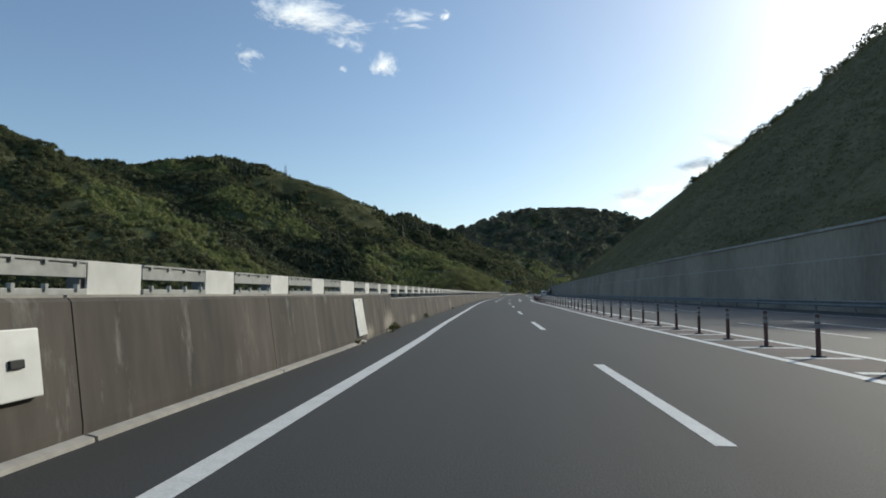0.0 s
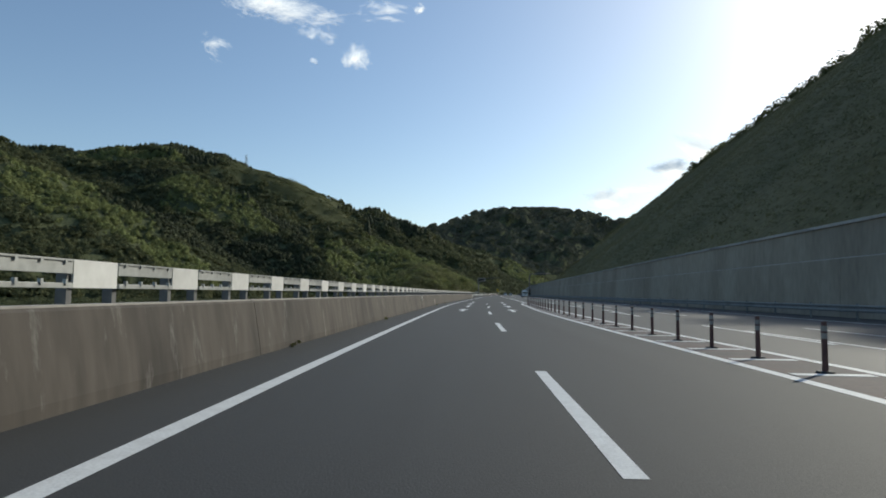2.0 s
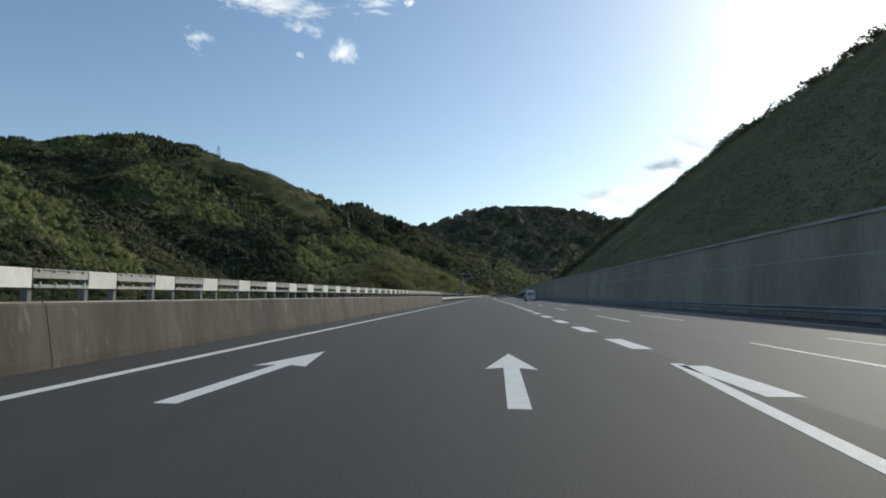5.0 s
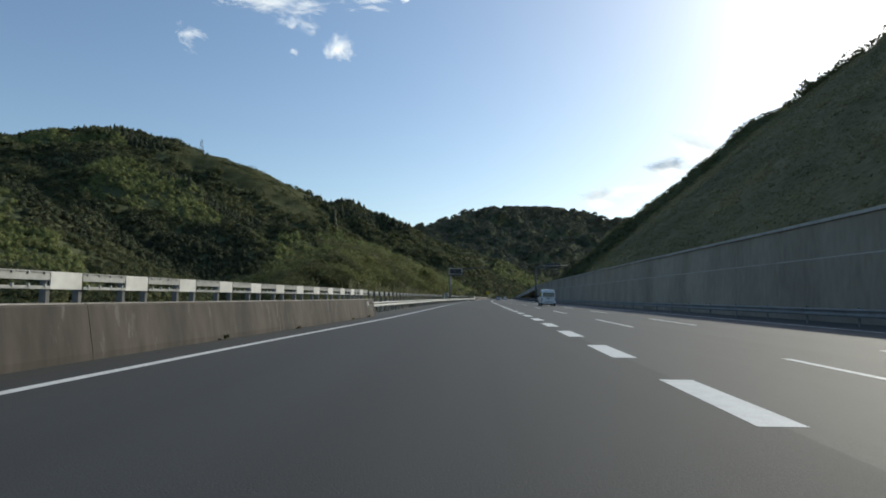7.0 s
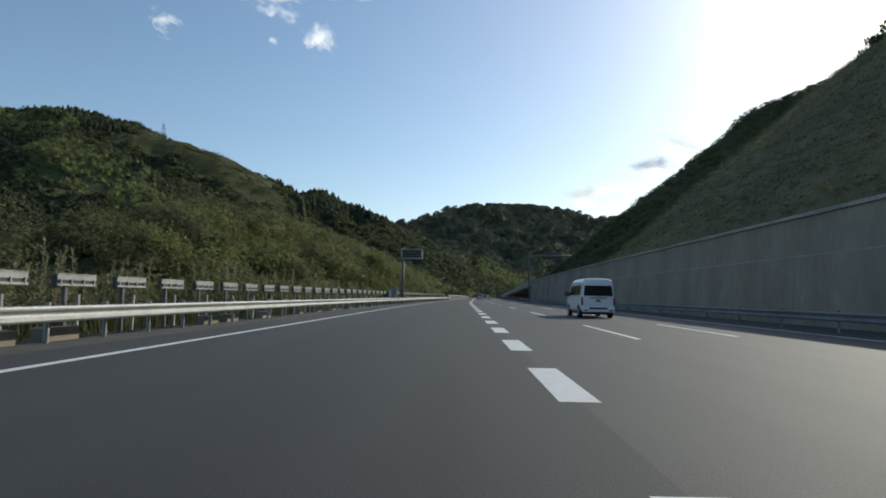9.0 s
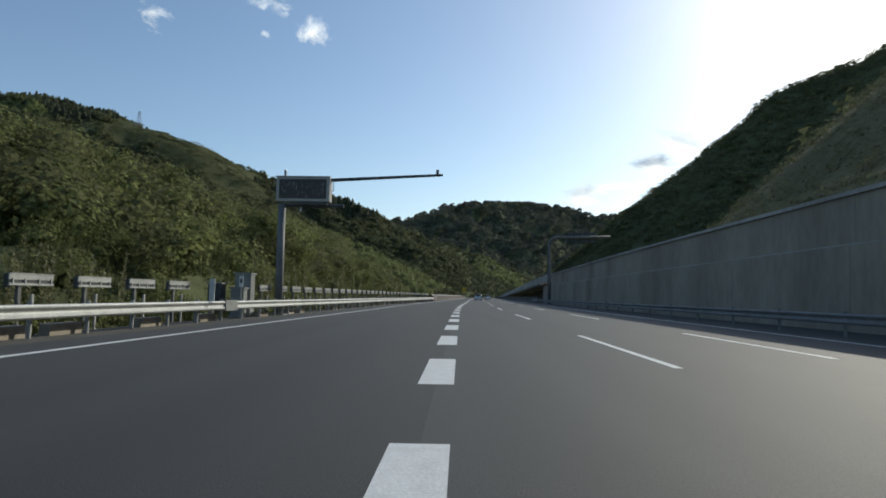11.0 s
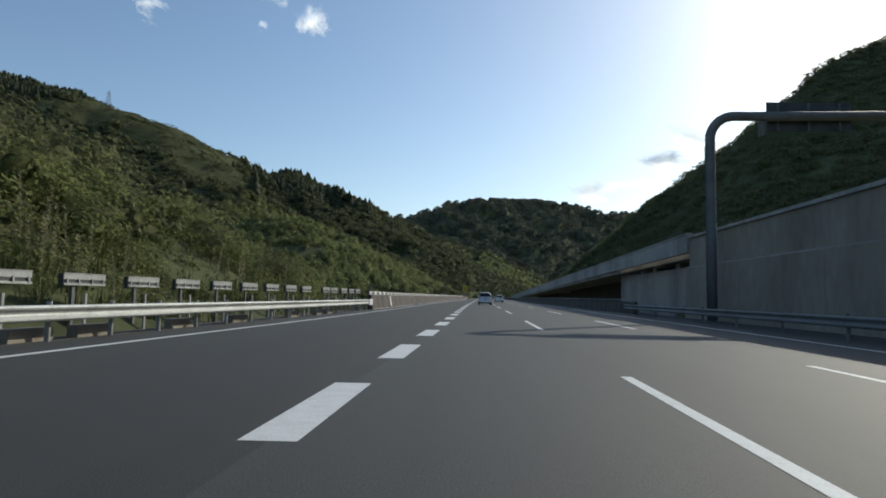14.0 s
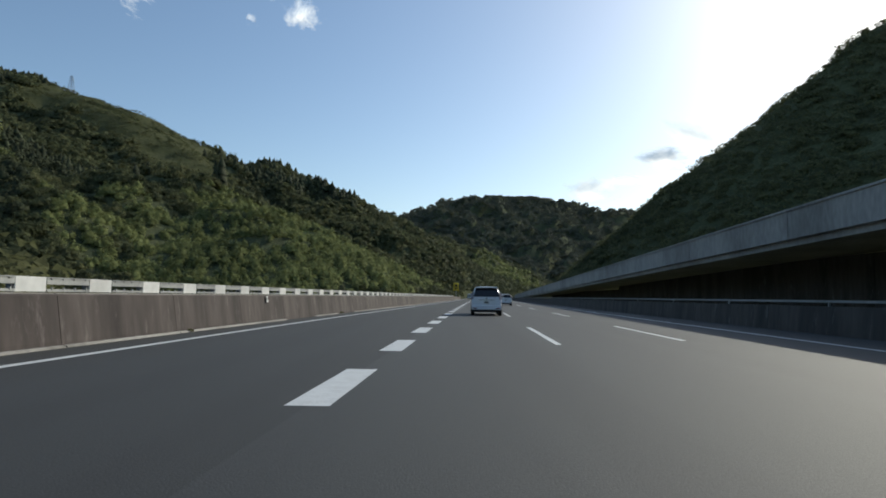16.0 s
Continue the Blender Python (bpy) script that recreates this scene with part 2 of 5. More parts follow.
# ---------------------------------------------------------------- mesh helpers
def part(name, bm, material, parent=None, label="", smooth=False):
    """Links a bmesh (or a mesh) as one mesh object, under a thing or a part where one is given."""
    if isinstance(bm, bmesh.types.BMesh):
        me = bpy.data.meshes.new(name)
        bmesh.ops.recalc_face_normals(bm, faces=bm.faces)
        bm.to_mesh(me)
        bm.free()
    else:
        me = bm
    if not me.materials:
        me.materials.append(material)
    if smooth:
        me.shade_smooth()
    ob = new(name, me)
    if parent:
        ob.parent = parent
    if label:
        ob["label"] = label
    return ob


def thing(name, m, label, category, group="", kind=""):
    ob = new(name)
    ob.matrix_world = m
    return tagged(ob, label, category, group, kind)


def box(bm, x0, x1, y0, y1, z0, z1, bevel=0.0):
    g = bmesh.ops.create_cube(bm, size=1)
    for v in g["verts"]:
        v.co = ((x0 + x1) / 2 + v.co.x * (x1 - x0), (y0 + y1) / 2 + v.co.y * (y1 - y0), (z0 + z1) / 2 + v.co.z * (z1 - z0))
    if bevel:
        es = list({e for v in g["verts"] for e in v.link_edges})
        bmesh.ops.bevel(bm, geom=es, offset=bevel, segments=2, affect="EDGES", profile=0.6)
    return bm


def boxed(*a, **k):
    return box(bmesh.new(), *a, **k)


def rod(bm, p, q, r, r2=None, n=12, caps=True):
    p, q = Vector(p), Vector(q)
    r2 = r if r2 is None else r2
    d = (q - p).normalized()
    m = d.to_track_quat("Z", "Y").to_matrix()
    a = [bm.verts.new(p + m @ Vector((r * math.cos(i * 2 * math.pi / n), r * math.sin(i * 2 * math.pi / n), 0))) for i in range(n)]
    b = [bm.verts.new(q + m @ Vector((r2 * math.cos(i * 2 * math.pi / n), r2 * math.sin(i * 2 * math.pi / n), 0))) for i in range(n)]
    for i in range(n):
        bm.faces.new((a[i], a[(i + 1) % n], b[(i + 1) % n], b[i]))
    if caps:
        bm.faces.new(a[::-1])
        bm.faces.new(b)
    return bm


def tube(bm, pts, r, n=10):
    """A bent pipe through the points."""
    rings = []
    for i, p in enumerate(pts):
        d = (Vector(pts[min(i + 1, len(pts) - 1)]) - Vector(pts[max(i - 1, 0)])).normalized()
        m = d.to_track_quat("Z", "Y").to_matrix()
        rings.append([bm.verts.new(Vector(p) + m @ Vector((r * math.cos(j * 2 * math.pi / n), r * math.sin(j * 2 * math.pi / n), 0))) for j in range(n)])
    for a, b in zip(rings, rings[1:]):
        best = min(range(n), key=lambda o: (a[0].co - b[o].co).length)
        for j in range(n):
            bm.faces.new((a[j], a[(j + 1) % n], b[(j + 1 + best) % n], b[(j + best) % n]))
    bm.faces.new(rings[0][::-1])
    bm.faces.new(rings[-1])
    return bm


def raw_mesh(name, verts, faces, material, smooth=False):
    """A mesh from numpy arrays of places and of triangles or quads."""
    me = bpy.data.meshes.new(name)
    k = faces.shape[1]
    me.vertices.add(len(verts))
    me.vertices.foreach_set("co", np.asarray(verts, np.float32).ravel())
    me.loops.add(faces.size)
    me.loops.foreach_set("vertex_index", np.asarray(faces, np.int32).ravel())
    me.polygons.add(len(faces))
    me.polygons.foreach_set("loop_start", np.arange(0, faces.size, k, dtype=np.int32))
    me.update(calc_edges=True)
    me.validate()
    me.materials.append(material)
    if smooth:
        me.shade_smooth()
    return me


# ---------------------------------------------------------------- the road's line
def hermite(keys):
    """A smooth curve x(y) through a few control places, straight beyond the ends."""
    ys = np.array([k[0] for k in keys], float)
    xs = np.array([k[1] for k in keys], float)
    m = np.gradient(xs, ys)

    def f(y):
        y = np.asarray(y, float)
        i = np.clip(np.searchsorted(ys, y) - 1, 0, len(ys) - 2)
        h = ys[i + 1] - ys[i]
        t = np.clip((y - ys[i]) / h, 0, 1)
        v = ((2 * t**3 - 3 * t**2 + 1) * xs[i] + (t**3 - 2 * t**2 + t) * h * m[i]
             + (3 * t**2 - 2 * t**3) * xs[i + 1] + (t**3 - t**2) * h * m[i + 1])
        return v + np.minimum(y - ys[0], 0) * m[0] + np.maximum(y - ys[-1], 0) * m[-1]
    return f


base = hermite([(-60, 6.6), (2, 6.3), (23, 5.93), (44, 5.85), (58, 5.62), (68, 5.6), (76, 5.76), (91, 6.05), (140, 7.36), (165, 8.26), (176, 8.65), (187, 8.87), (199, 9.1), (225, 9.78), (257, 10.6), (298, 11.9), (336, 13.9), (366, 15.3), (450, 19.8), (700, 33.5)])
left_line = hermite([(-60, -1.75), (-8, -1.85), (6, -1.95), (12, -2.08), (19, -2.16), (31, -2.28), (44, -2.42), (55, -2.46), (64, -2.46), (72, -2.42), (85, -2.36), (94, -2.2), (108, -1.85), (122, -1.3), (139, -0.6), (155, 0.0),
                     (175, 1.05), (192, 1.6), (256, 3.7), (280, 5.0), (302, 5.95), (338, 8.6), (359, 9.9), (372, 10.5), (420, 13.6), (500, 18.5), (700, 29.5)])
nose_line = hermite([(-60, 5.1), (-2, 4.75), (21, 4.35), (43, 4.34), (55, 4.18), (66, 4.18), (76, 4.32), (89, 4.8), (100, 5.2), (112, 6.55)])
ramp_dash = hermite([(-60, 1.9), (-4, 1.6), (8, 1.3), (22, 1.08), (44, 0.95), (58, 0.88), (71, 0.95), (81, 1.12), (87, 1.32), (100, 1.45), (125, 2.6)])


def sweep(profile, line, y0, y1, step=4.0, closed=True):
    """A bmesh of a profile of (offset, height) led along a road line."""
    bm = bmesh.new()
    ys = np.linspace(y0, y1, max(2, int(abs(y1 - y0) / step) + 1))
    rings = []
    for y in ys:
        x = float(line(y))
        rings.append([bm.verts.new((x + o, y, z)) for o, z in profile])
    n = len(profile)
    for a, b in zip(rings, rings[1:]):
        for j in range(n if closed else n - 1):
            bm.faces.new((a[j], a[(j + 1) % n], b[(j + 1) % n], b[j]))
    if closed:
        bm.faces.new(rings[0][::-1])
        bm.faces.new(rings[-1])
    return bm


def strip(line, y0, y1, w, z=0.004, step=4.0):
    return sweep([(-w / 2, z), (w / 2, z)], line, y0, y1, step, closed=False)


def heading(line, y):
    return -math.degrees(math.atan(float(line(y + 1) - line(y - 1)) / 2))


# ---------------------------------------------------------------- terrain
def wave(x, y, s, seed):
    """Smooth, cheap, vectorised noise about zero."""
    r = np.random.RandomState(seed)
    v = 0
    for _ in range(7):
        a, p, k = r.uniform(0, 6.283), r.uniform(0, 6.283), r.uniform(0.6, 1.6) / s
        v = v + np.sin((x * math.cos(a) + y * math.sin(a)) * k * 6.283 + p)
    return v / 3.2


def ridge(x, y, crest, slope, rounding):
    """Height of a hill under a crest line of (x, y, z), falling off on both sides."""
    best = np.full(np.shape(x), -1e3)
    for (x0, y0, z0), (x1, y1, z1) in zip(crest, crest[1:]):
        dx, dy = x1 - x0, y1 - y0
        t = np.clip(((x - x0) * dx + (y - y0) * dy) / (dx * dx + dy * dy), 0, 1)
        d = np.hypot(x - x0 - t * dx, y - y0 - t * dy)
        best = np.maximum(best, z0 + t * (z1 - z0) - slope * (np.sqrt(d * d + rounding**2) - rounding))
    return best


HILL_MAIN = [(-1119, 960, 246), (-773, 985, 232), (-690, 985, 231), (-630, 950, 212), (-556, 885, 203), (-450, 904, 217), (-400, 912, 206), (-378, 912, 196), (-344, 909, 184), (-304, 895, 179), (-288, 904, 171), (-255, 900, 150), (-205, 893, 100)]
HILL_SHOULDER = [(-215, 885, 106), (-205, 840, 99), (-192, 779, 90), (-155, 712, 70), (-110, 682, 50), (-71, 650, 35)]
HILL_SPUR = [(-800, 560, 218), (-480, 490, 157), (-358, 451, 109), (-300, 500, 66), (-240, 520, 32)]
HILL_KNOLL = [(-420, 800, 160), (-353, 758, 144), (-300, 712, 116), (-255, 668, 88), (-205, 632, 62), (-160, 605, 40)]
HILL_BACK = [(-205, 895, 96), (-184, 918, 114), (-150, 905, 118), (-132, 915, 106), (-107, 1010, 83), (-26, 900, 29), (4, 740, 8)]
HILL_FAR = [(-674, 2215, 300), (-385, 2167, 252), (-178, 1975, 190), (10, 2264, 279), (116, 2264, 314), (280, 2292, 324), (452, 2167, 263), (674, 2167, 260), (1059, 2119, 310)]
HILL_MID = [(-300, 1450, 145), (-160, 1300, 115), (-2, 1200, 87), (50, 1180, 71), (110, 1150, 33), (165, 1120, 4)]
HILL_CUT = [(123, -240, 89), (123, 120, 89), (126, 190, 86), (123, 240, 77), (117, 272, 71), (111, 303, 63), (100, 316, 54)]
HILL_RIGHT = [(150, 977, 20), (205, 912, 66), (231, 838, 98), (243, 735, 130), (269, 743, 147), (307, 728, 183), (361, 698, 205), (469, 638, 215), (628, 558, 230), (817, 399, 230)]
CUT_FOOT = 20.5
BANK = [(-17, 212, -5), (-18, 226, 2.5), (-20, 250, 7.5), (-20, 285, 10.5), (-16, 318, 10), (-11, 336, 7.5), (-13, 350, 6.8), (-14, 362, 7.0), (-13, 372, 5.0), (-12, 381, 1.0)]


def terrain(x, y):
    """Ground height away from the carriageway."""
    x, y = np.asarray(x, float), np.asarray(y, float)
    o = x - base(y)
    h = np.full(np.shape(x), -7.0)
    lx = left_line(y) - x
    verge = np.clip((y - 172) / 12, 0, 1) * np.clip((352 - y) / 10, 0, 1) * np.clip((9 + 51 * np.clip((y - 222) / 10, 0, 1) - lx) / (4 + 36 * np.clip((y - 222) / 10, 0, 1)), 0, 1)
    h = h * (1 - verge) + (-0.12) * verge
    rough = wave(x, y, 130, 3) * 5 + wave(x, y, 60, 5) * 5 - np.abs(wave(x, y, 75, 15)) * 9 + 3 + wave(x, y, 20, 9) * 1.2
    for crest, slope, rnd, amp in ((HILL_MAIN, 0.55, 12, 0.6), (HILL_SHOULDER, 0.5, 22, 0.7), (HILL_SPUR, 0.55, 18, 0.8), (HILL_KNOLL, 0.66, 26, 0.8), (HILL_BACK, 0.5, 12, 0.7),
                                   (HILL_FAR, 0.42, 60, 2.2), (HILL_MID, 0.55, 15, 0.6), (HILL_RIGHT, 0.85, 12, 0.45)):
        r = ridge(x, y, crest, slope, rnd)
        far_side = np.where(crest is HILL_RIGHT, o > 18, True)
        top = ridge(x, y, crest, 0.0, 1.0) - r
        r = r + np.minimum(amp * rough * np.clip((r + 5) / 45, 0, 1) * np.clip(top / 35, 0, 1), 0.5 * top)
        h = np.where(far_side, np.maximum(h, r), h)
    b = ridge(x, y, BANK, 0.6, 4.0) + wave(x, y, 11, 21) * 1.1
    h = np.where((lx > 3.0) & (b > h), b, h)
    # cut slope above the retaining wall
    spine = np.maximum(y - 291 - 0.377 * (x - 36), 0)
    face = 5.1 + (0.8 + 0.07 * np.clip((235 - y) / 60, 0, 1)) * np.maximum(o - CUT_FOOT, 0) + wave(x, y, 34, 31) * 0.7 * np.clip((o - CUT_FOOT) / 12, 0, 1)
    c = np.minimum(ridge(x, y, HILL_CUT, 0.62, 4.0) + wave(x, y, 26, 31) * 0.8, face - 0.28 * np.maximum(spine - 2, 0) - 0.01 * np.minimum(spine, 9) ** 2 - 0.9 * np.maximum(y - 332, 0))
    end = np.clip((352 - y) / 14, 0, 1)
    shelf = 5.3 * end - 2.0 * (1 - end)
    h = np.where(o > 15.5, np.maximum(np.maximum(h, shelf), np.where(c > shelf, c, shelf - 1)), h)
    # the carriageway's own bed
    bed = (lx < 1.45) & (o < 15.5) & (y < 690)
    return np.where(bed, -0.14, h)


GROVES = [(-268, 408, 66, 46), (-280, 668, 60, 40), (-338, 712, 44, 26), (-232, 645, 34, 26), (-485, 838, 85, 20), (-72, 620, 88, 66), (-85, 690, 46, 34), (94, 1115, 44, 40), (-190, 400, 40, 22)]
# cedar areas: dark leaf colour also holds the shade of slopes facing away
DARKS = [(-215, 552, 70, 60), (-240, 450, 50, 40), (-300, 590, 60, 28), (-205, 662, 34, 26), (-235, 702, 40, 18), (-420, 750, 60, 28), (-400, 860, 36, 22)]
MEADOWS = [(-305, 862, 70, 46), (-235, 850, 62, 62), (-185, 800, 36, 36), (-330, 905, 45, 24), (-262, 900, 45, 34)]
SCRUBS = [(-172, 748, 46, 44), (-135, 705, 34, 30)]


def inside(x, y, areas):
    """Over zero within any of the oval areas."""
    return np.max([1 - np.hypot((x - cx) / rx, (y - cy) / ry) for cx, cy, rx, ry in areas], axis=0)


left_u = [1.46, 2.4, 3.4, 5, 7, 9, 12, 16, 20, 25, 31, 38, 46, 55, 65, 77, 90] + [90 + 14 * i for i in range(1, 36)] + [600, 640, 690, 750, 830, 930, 1100, 1400, 1900, 2600]
right_u = [0.06, 1, 3, 6, 9, 12, 16, 20, 24, 28, 33, 38, 43, 48, 53, 58, 63, 68, 74, 80, 88, 98, 110, 124, 140, 156, 172, 190, 208, 226, 244, 262, 282, 304, 330, 360, 400, 450, 510, 590, 700, 850, 1100, 1500, 2100, 2800]
rows_y = np.concatenate([np.arange(-240, -40, 20), np.arange(-40, 460, 6), np.arange(460, 1120, 11), np.arange(1120, 2500, 30), np.array([2600, 2800, 3200, 3800])])
grid = []
for y in rows_y:
    xl, xr = float(left_line(y)), float(base(y)) + 15.5
    xs = np.concatenate([xl - np.array(left_u[::-1]), [xl - 1.44], np.linspace(xl - 1.4, xr - 0.02, 6), xr + np.array(right_u)])
    zs = terrain(xs, np.full(len(xs), y))
    grid.append(np.stack([xs, np.full(len(xs), y), zs], 1))
grid = np.array(grid)
ny, nx = grid.shape[:2]
idx = np.arange(ny * nx).reshape(ny, nx)
quads = np.stack([idx[:-1, :-1], idx[:-1, 1:], idx[1:, 1:], idx[1:, :-1]], -1).reshape(-1, 4)
ground = new("ground", raw_mesh("ground", grid.reshape(-1, 3), quads, SOIL, True))
for m in (SLOPE_GRASS, FOREST_FLOOR, MEADOW):
    ground.data.materials.append(m)
mid = grid[:-1, :-1].reshape(-1, 3)
off_base = mid[:, 0] - base(mid[:, 1])
cut_face = (off_base > 17) & (mid[:, 1] < 345) & (mid[:, 0] < 135)
wooded = (mid[:, 2] > 4) & ~cut_face & ((off_base > 17) | (left_line(mid[:, 1]) - mid[:, 0] > 30))
ground.data.polygons.foreach_set("material_index", np.where(cut_face, 1, np.where(inside(mid[:, 0], mid[:, 1], MEADOWS) > 0.0, 3, np.where(wooded, 2, 0))).astype(np.int32))
tagged(ground, "grassy valley floor rising to wooded hills beside the expressway", "ground", kind="structure")

# ---------------------------------------------------------------- carriageway
ys = np.concatenate([np.arange(-80, 480, 8), np.arange(480, 700, 20)])


def surface(x0, x1, material, label):
    bm = bmesh.new()
    rings = []
    for y in ys:
        a, e = float(x0(y)), float(x1(y))
        rings.append([bm.verts.new((a + (e - a) * t, y, 0)) for t in np.linspace(0, 1, 5)])
    for a, e in zip(rings, rings[1:]):
        for j in range(4):
            bm.faces.new((a[j], a[j + 1], e[j + 1], e[j]))
    return tagged(part("road", bm, material), label, "road", kind="structure")


road = surface(lambda y: left_line(y) - 1.42, base, ASPHALT, "dark grey asphalt merging lanes with white markings")
road_main = surface(base, lambda y: base(y) + 15.2, ASPHALT_OLD, "paler worn asphalt of the expressway's main lanes, partly glare put into its colour")

part("gravel_strip", sweep([(-1.46, -0.012), (-3.3, -0.03)], left_line, 178, 350, 4, closed=False), GRAVEL, road, "dark gravel strip under the guardrail")
part("edge_line", strip(left_line, -70, 680, 0.2), PAINT, road)
part("nose_line", strip(nose_line, -70, 110, 0.2), PAINT, road)
part("main_edge_line", strip(base, -70, 101, 0.2), PAINT, road_main)
part("shoulder_line", strip(lambda y: base(y) + 11.0, -70, 680, 0.18), PAINT, road_main)
bm = bmesh.new()
for y0 in np.arange(-60, 104, 4.0):
    a = [(float(nose_line(y)) + 0.12, float(base(y)) - 0.12) for y in (y0, y0 + 4)]
    vs = [bm.verts.new(p) for p in ((a[0][0], y0, 0.002), (a[0][1], y0, 0.002), (a[1][1], y0 + 4, 0.002), (a[1][0], y0 + 4, 0.002))]
    bm.faces.new(vs)
part("nose_paint", bm, RED_PAINT, road, "worn red-brown paint between the white lines")


def dashes(name, line, first, pitch, length, w, y0, y1, on):
    """Dashes far ends at first + k * pitch, each a part of the road."""
    k = math.ceil((y0 - first) / pitch)
    while first + k * pitch < y1:
        e = first + k * pitch
        part(name, strip(line, e - length, e, w, step=length), PAINT, on)
        k += 1


for far_end in (-28.3, -13.9, 0.5, 14.4, 28.3, 43.7, 57.7, 72.0, 86.8, 101.0):
    part("ramp_dash", strip(ramp_dash, far_end - 5.0, far_end, 0.16, step=2.5), PAINT, road)
dashes("wide_dash", base, 1.7, 6.0, 3.0, 0.45, 106, 560, road)
lane_off = hermite([(40, 3.0), (100, 3.2), (172, 3.1), (212, 3.7), (300, 3.65), (372, 3.65), (420, 3.65)])
lane_off_far = hermite([(40, 6.0), (97, 6.25), (172, 6.3), (213, 7.35), (312, 7.38), (372, 7.3), (420, 7.3)])
merge_off = hermite([(36, 2.3), (54, 2.8), (76, 3.6), (97, 4.55), (110, 5.1)])
dashes("lane_dash", lambda y: base(y) + lane_off(y), 14.9, 20.0, 8.0, 0.16, -40, 680, road_main)
dashes("lane_dash", lambda y: base(y) + lane_off_far(y), 17.0, 20.0, 8.0, 0.16, -40, 680, road_main)


dashes("merge_dash", lambda y: base(y) + merge_off(y), 14.0, 22.0, 8.5, 0.16, 50, 104, road_main)


def arrow(x, y, turn):
    bm = bmesh.new()
    w, hw, hl, n = 0.12, 0.4, 2.45, 5.6
    p = [(-w, -n), (w, -n), (w, -hl + 0.2), (hw, -hl), (0, 0), (-hw, -hl), (-w, -hl + 0.2)]
    bm.faces.new([bm.verts.new((a, b, 0.005)) for a, b in p])
    ob = part("lane_arrow", bm, PAINT, road)
    ob.matrix_world = pose(x, y, 0, 0, 0, turn)


for k, y in enumerate((77.6, 89.5, 100.3, 111.3)):
    c = float(left_line(y)), float(ramp_dash(y)), float(nose_line(min(y, 104)))
    arrow((c[0] + c[1]) / 2 + 0.05, y, heading(ramp_dash, y))
    arrow((c[1] + c[2]) / 2 - 0.1, y, heading(ramp_dash, y))

# ---------------------------------------------------------------- concrete barriers on the left
def barrier(y0, y1, high_to, high, low, seg, label, skin=None, joints=()):
    """A parapet of cast segments with open joints; taller up to high_to."""
    w = tagged(new("parapet_wall"), label, "barrier", kind="structure")
    edge = lambda y: left_line(y) - 1.22
    cuts = [y for y in joints if y0 < y < y1]
    y = cuts[-1] + seg if cuts else y0 + seg
    cuts = [y0] + cuts
    while y < y1 - 0.5:
        cuts.append(y)
        y += seg
    for y, e in zip(cuts, cuts[1:] + [y1]):
        z = high if y < high_to - 0.1 else low
        prof = [(0.0, -0.3), (-0.02, 0.12), (-0.16, z - 0.03), (-0.19, z), (-0.41, z), (-0.45, z - 0.03), (-0.5, -7.2 if y1 < 200 else -1.0)]
        part("wall_segment", sweep(prof, edge, y + 0.008, e - 0.008, 2.5), skin or CONCRETE, w)
        # added pale strip: sunlight on the wall's top edge, put into colour
        part("coping", sweep([(-0.21, z + 0.001), (-0.21, z + 0.022), (-0.4, z + 0.022), (-0.4, z + 0.001)], edge, y + 0.02, e - 0.02, 2.5), CONCRETE_PALE, w)
        if e < 4.6 or (y > 350 and int(y * 7) % 9 != 0):
            part("wall_kerb", sweep([(0.0, -0.02), (0.1, -0.02), (0.09, 0.035), (0.0, 0.05)], edge, y + 0.02, e - 0.02, 2.5), CONCRETE_PALE, w)
    return w


barrier(-70, 177, 9.22, 1.06, 0.93, 9.0, "rust-streaked concrete parapet with vertical joints beside the shoulder", None, [-61, -53, -45, -37, -29, -21, -13, -4.84, -0.94, 4.4, 9.22])
barrier(350.7, 600, 358.5, 1.08, 1.03, 4.55, "brown-stained concrete parapet with vertical joints beyond the guardrail", CONCRETE_BROWN)


def joint_plate(y, w_):
    bm = boxed(-0.02, 0.012, -w_ / 2, w_ / 2, -0.42, 0.42, bevel=0.004)
    p = thing("joint_plate", pose(float(left_line(y)) - 1.285, y, 0.56, 0, -10.5, heading(left_line, y)), "white sheet-metal plate leaning over a parapet joint", "plate")
    part("sheet", bm, WHITE_SHEET, p)
    part("bolt", rod(bmesh.new(), (0.01, 0.1, 0.37), (0.022, 0.1, 0.37), 0.012, n=8), GALV, p)
    part("bolt", rod(bmesh.new(), (0.01, -0.1, -0.32), (0.022, -0.1, -0.32), 0.012, n=8), GALV, p)


for y, w_ in ((4.4, 0.85), (359.6, 0.72)):
    joint_plate(y, w_)


# ---------------------------------------------------------------- guard fence on the barriers
def fence_height(y):
    return 1.08 + 0.09 * min(max((y + 9) / 150, 0), 1) if y < 200 else 1.07


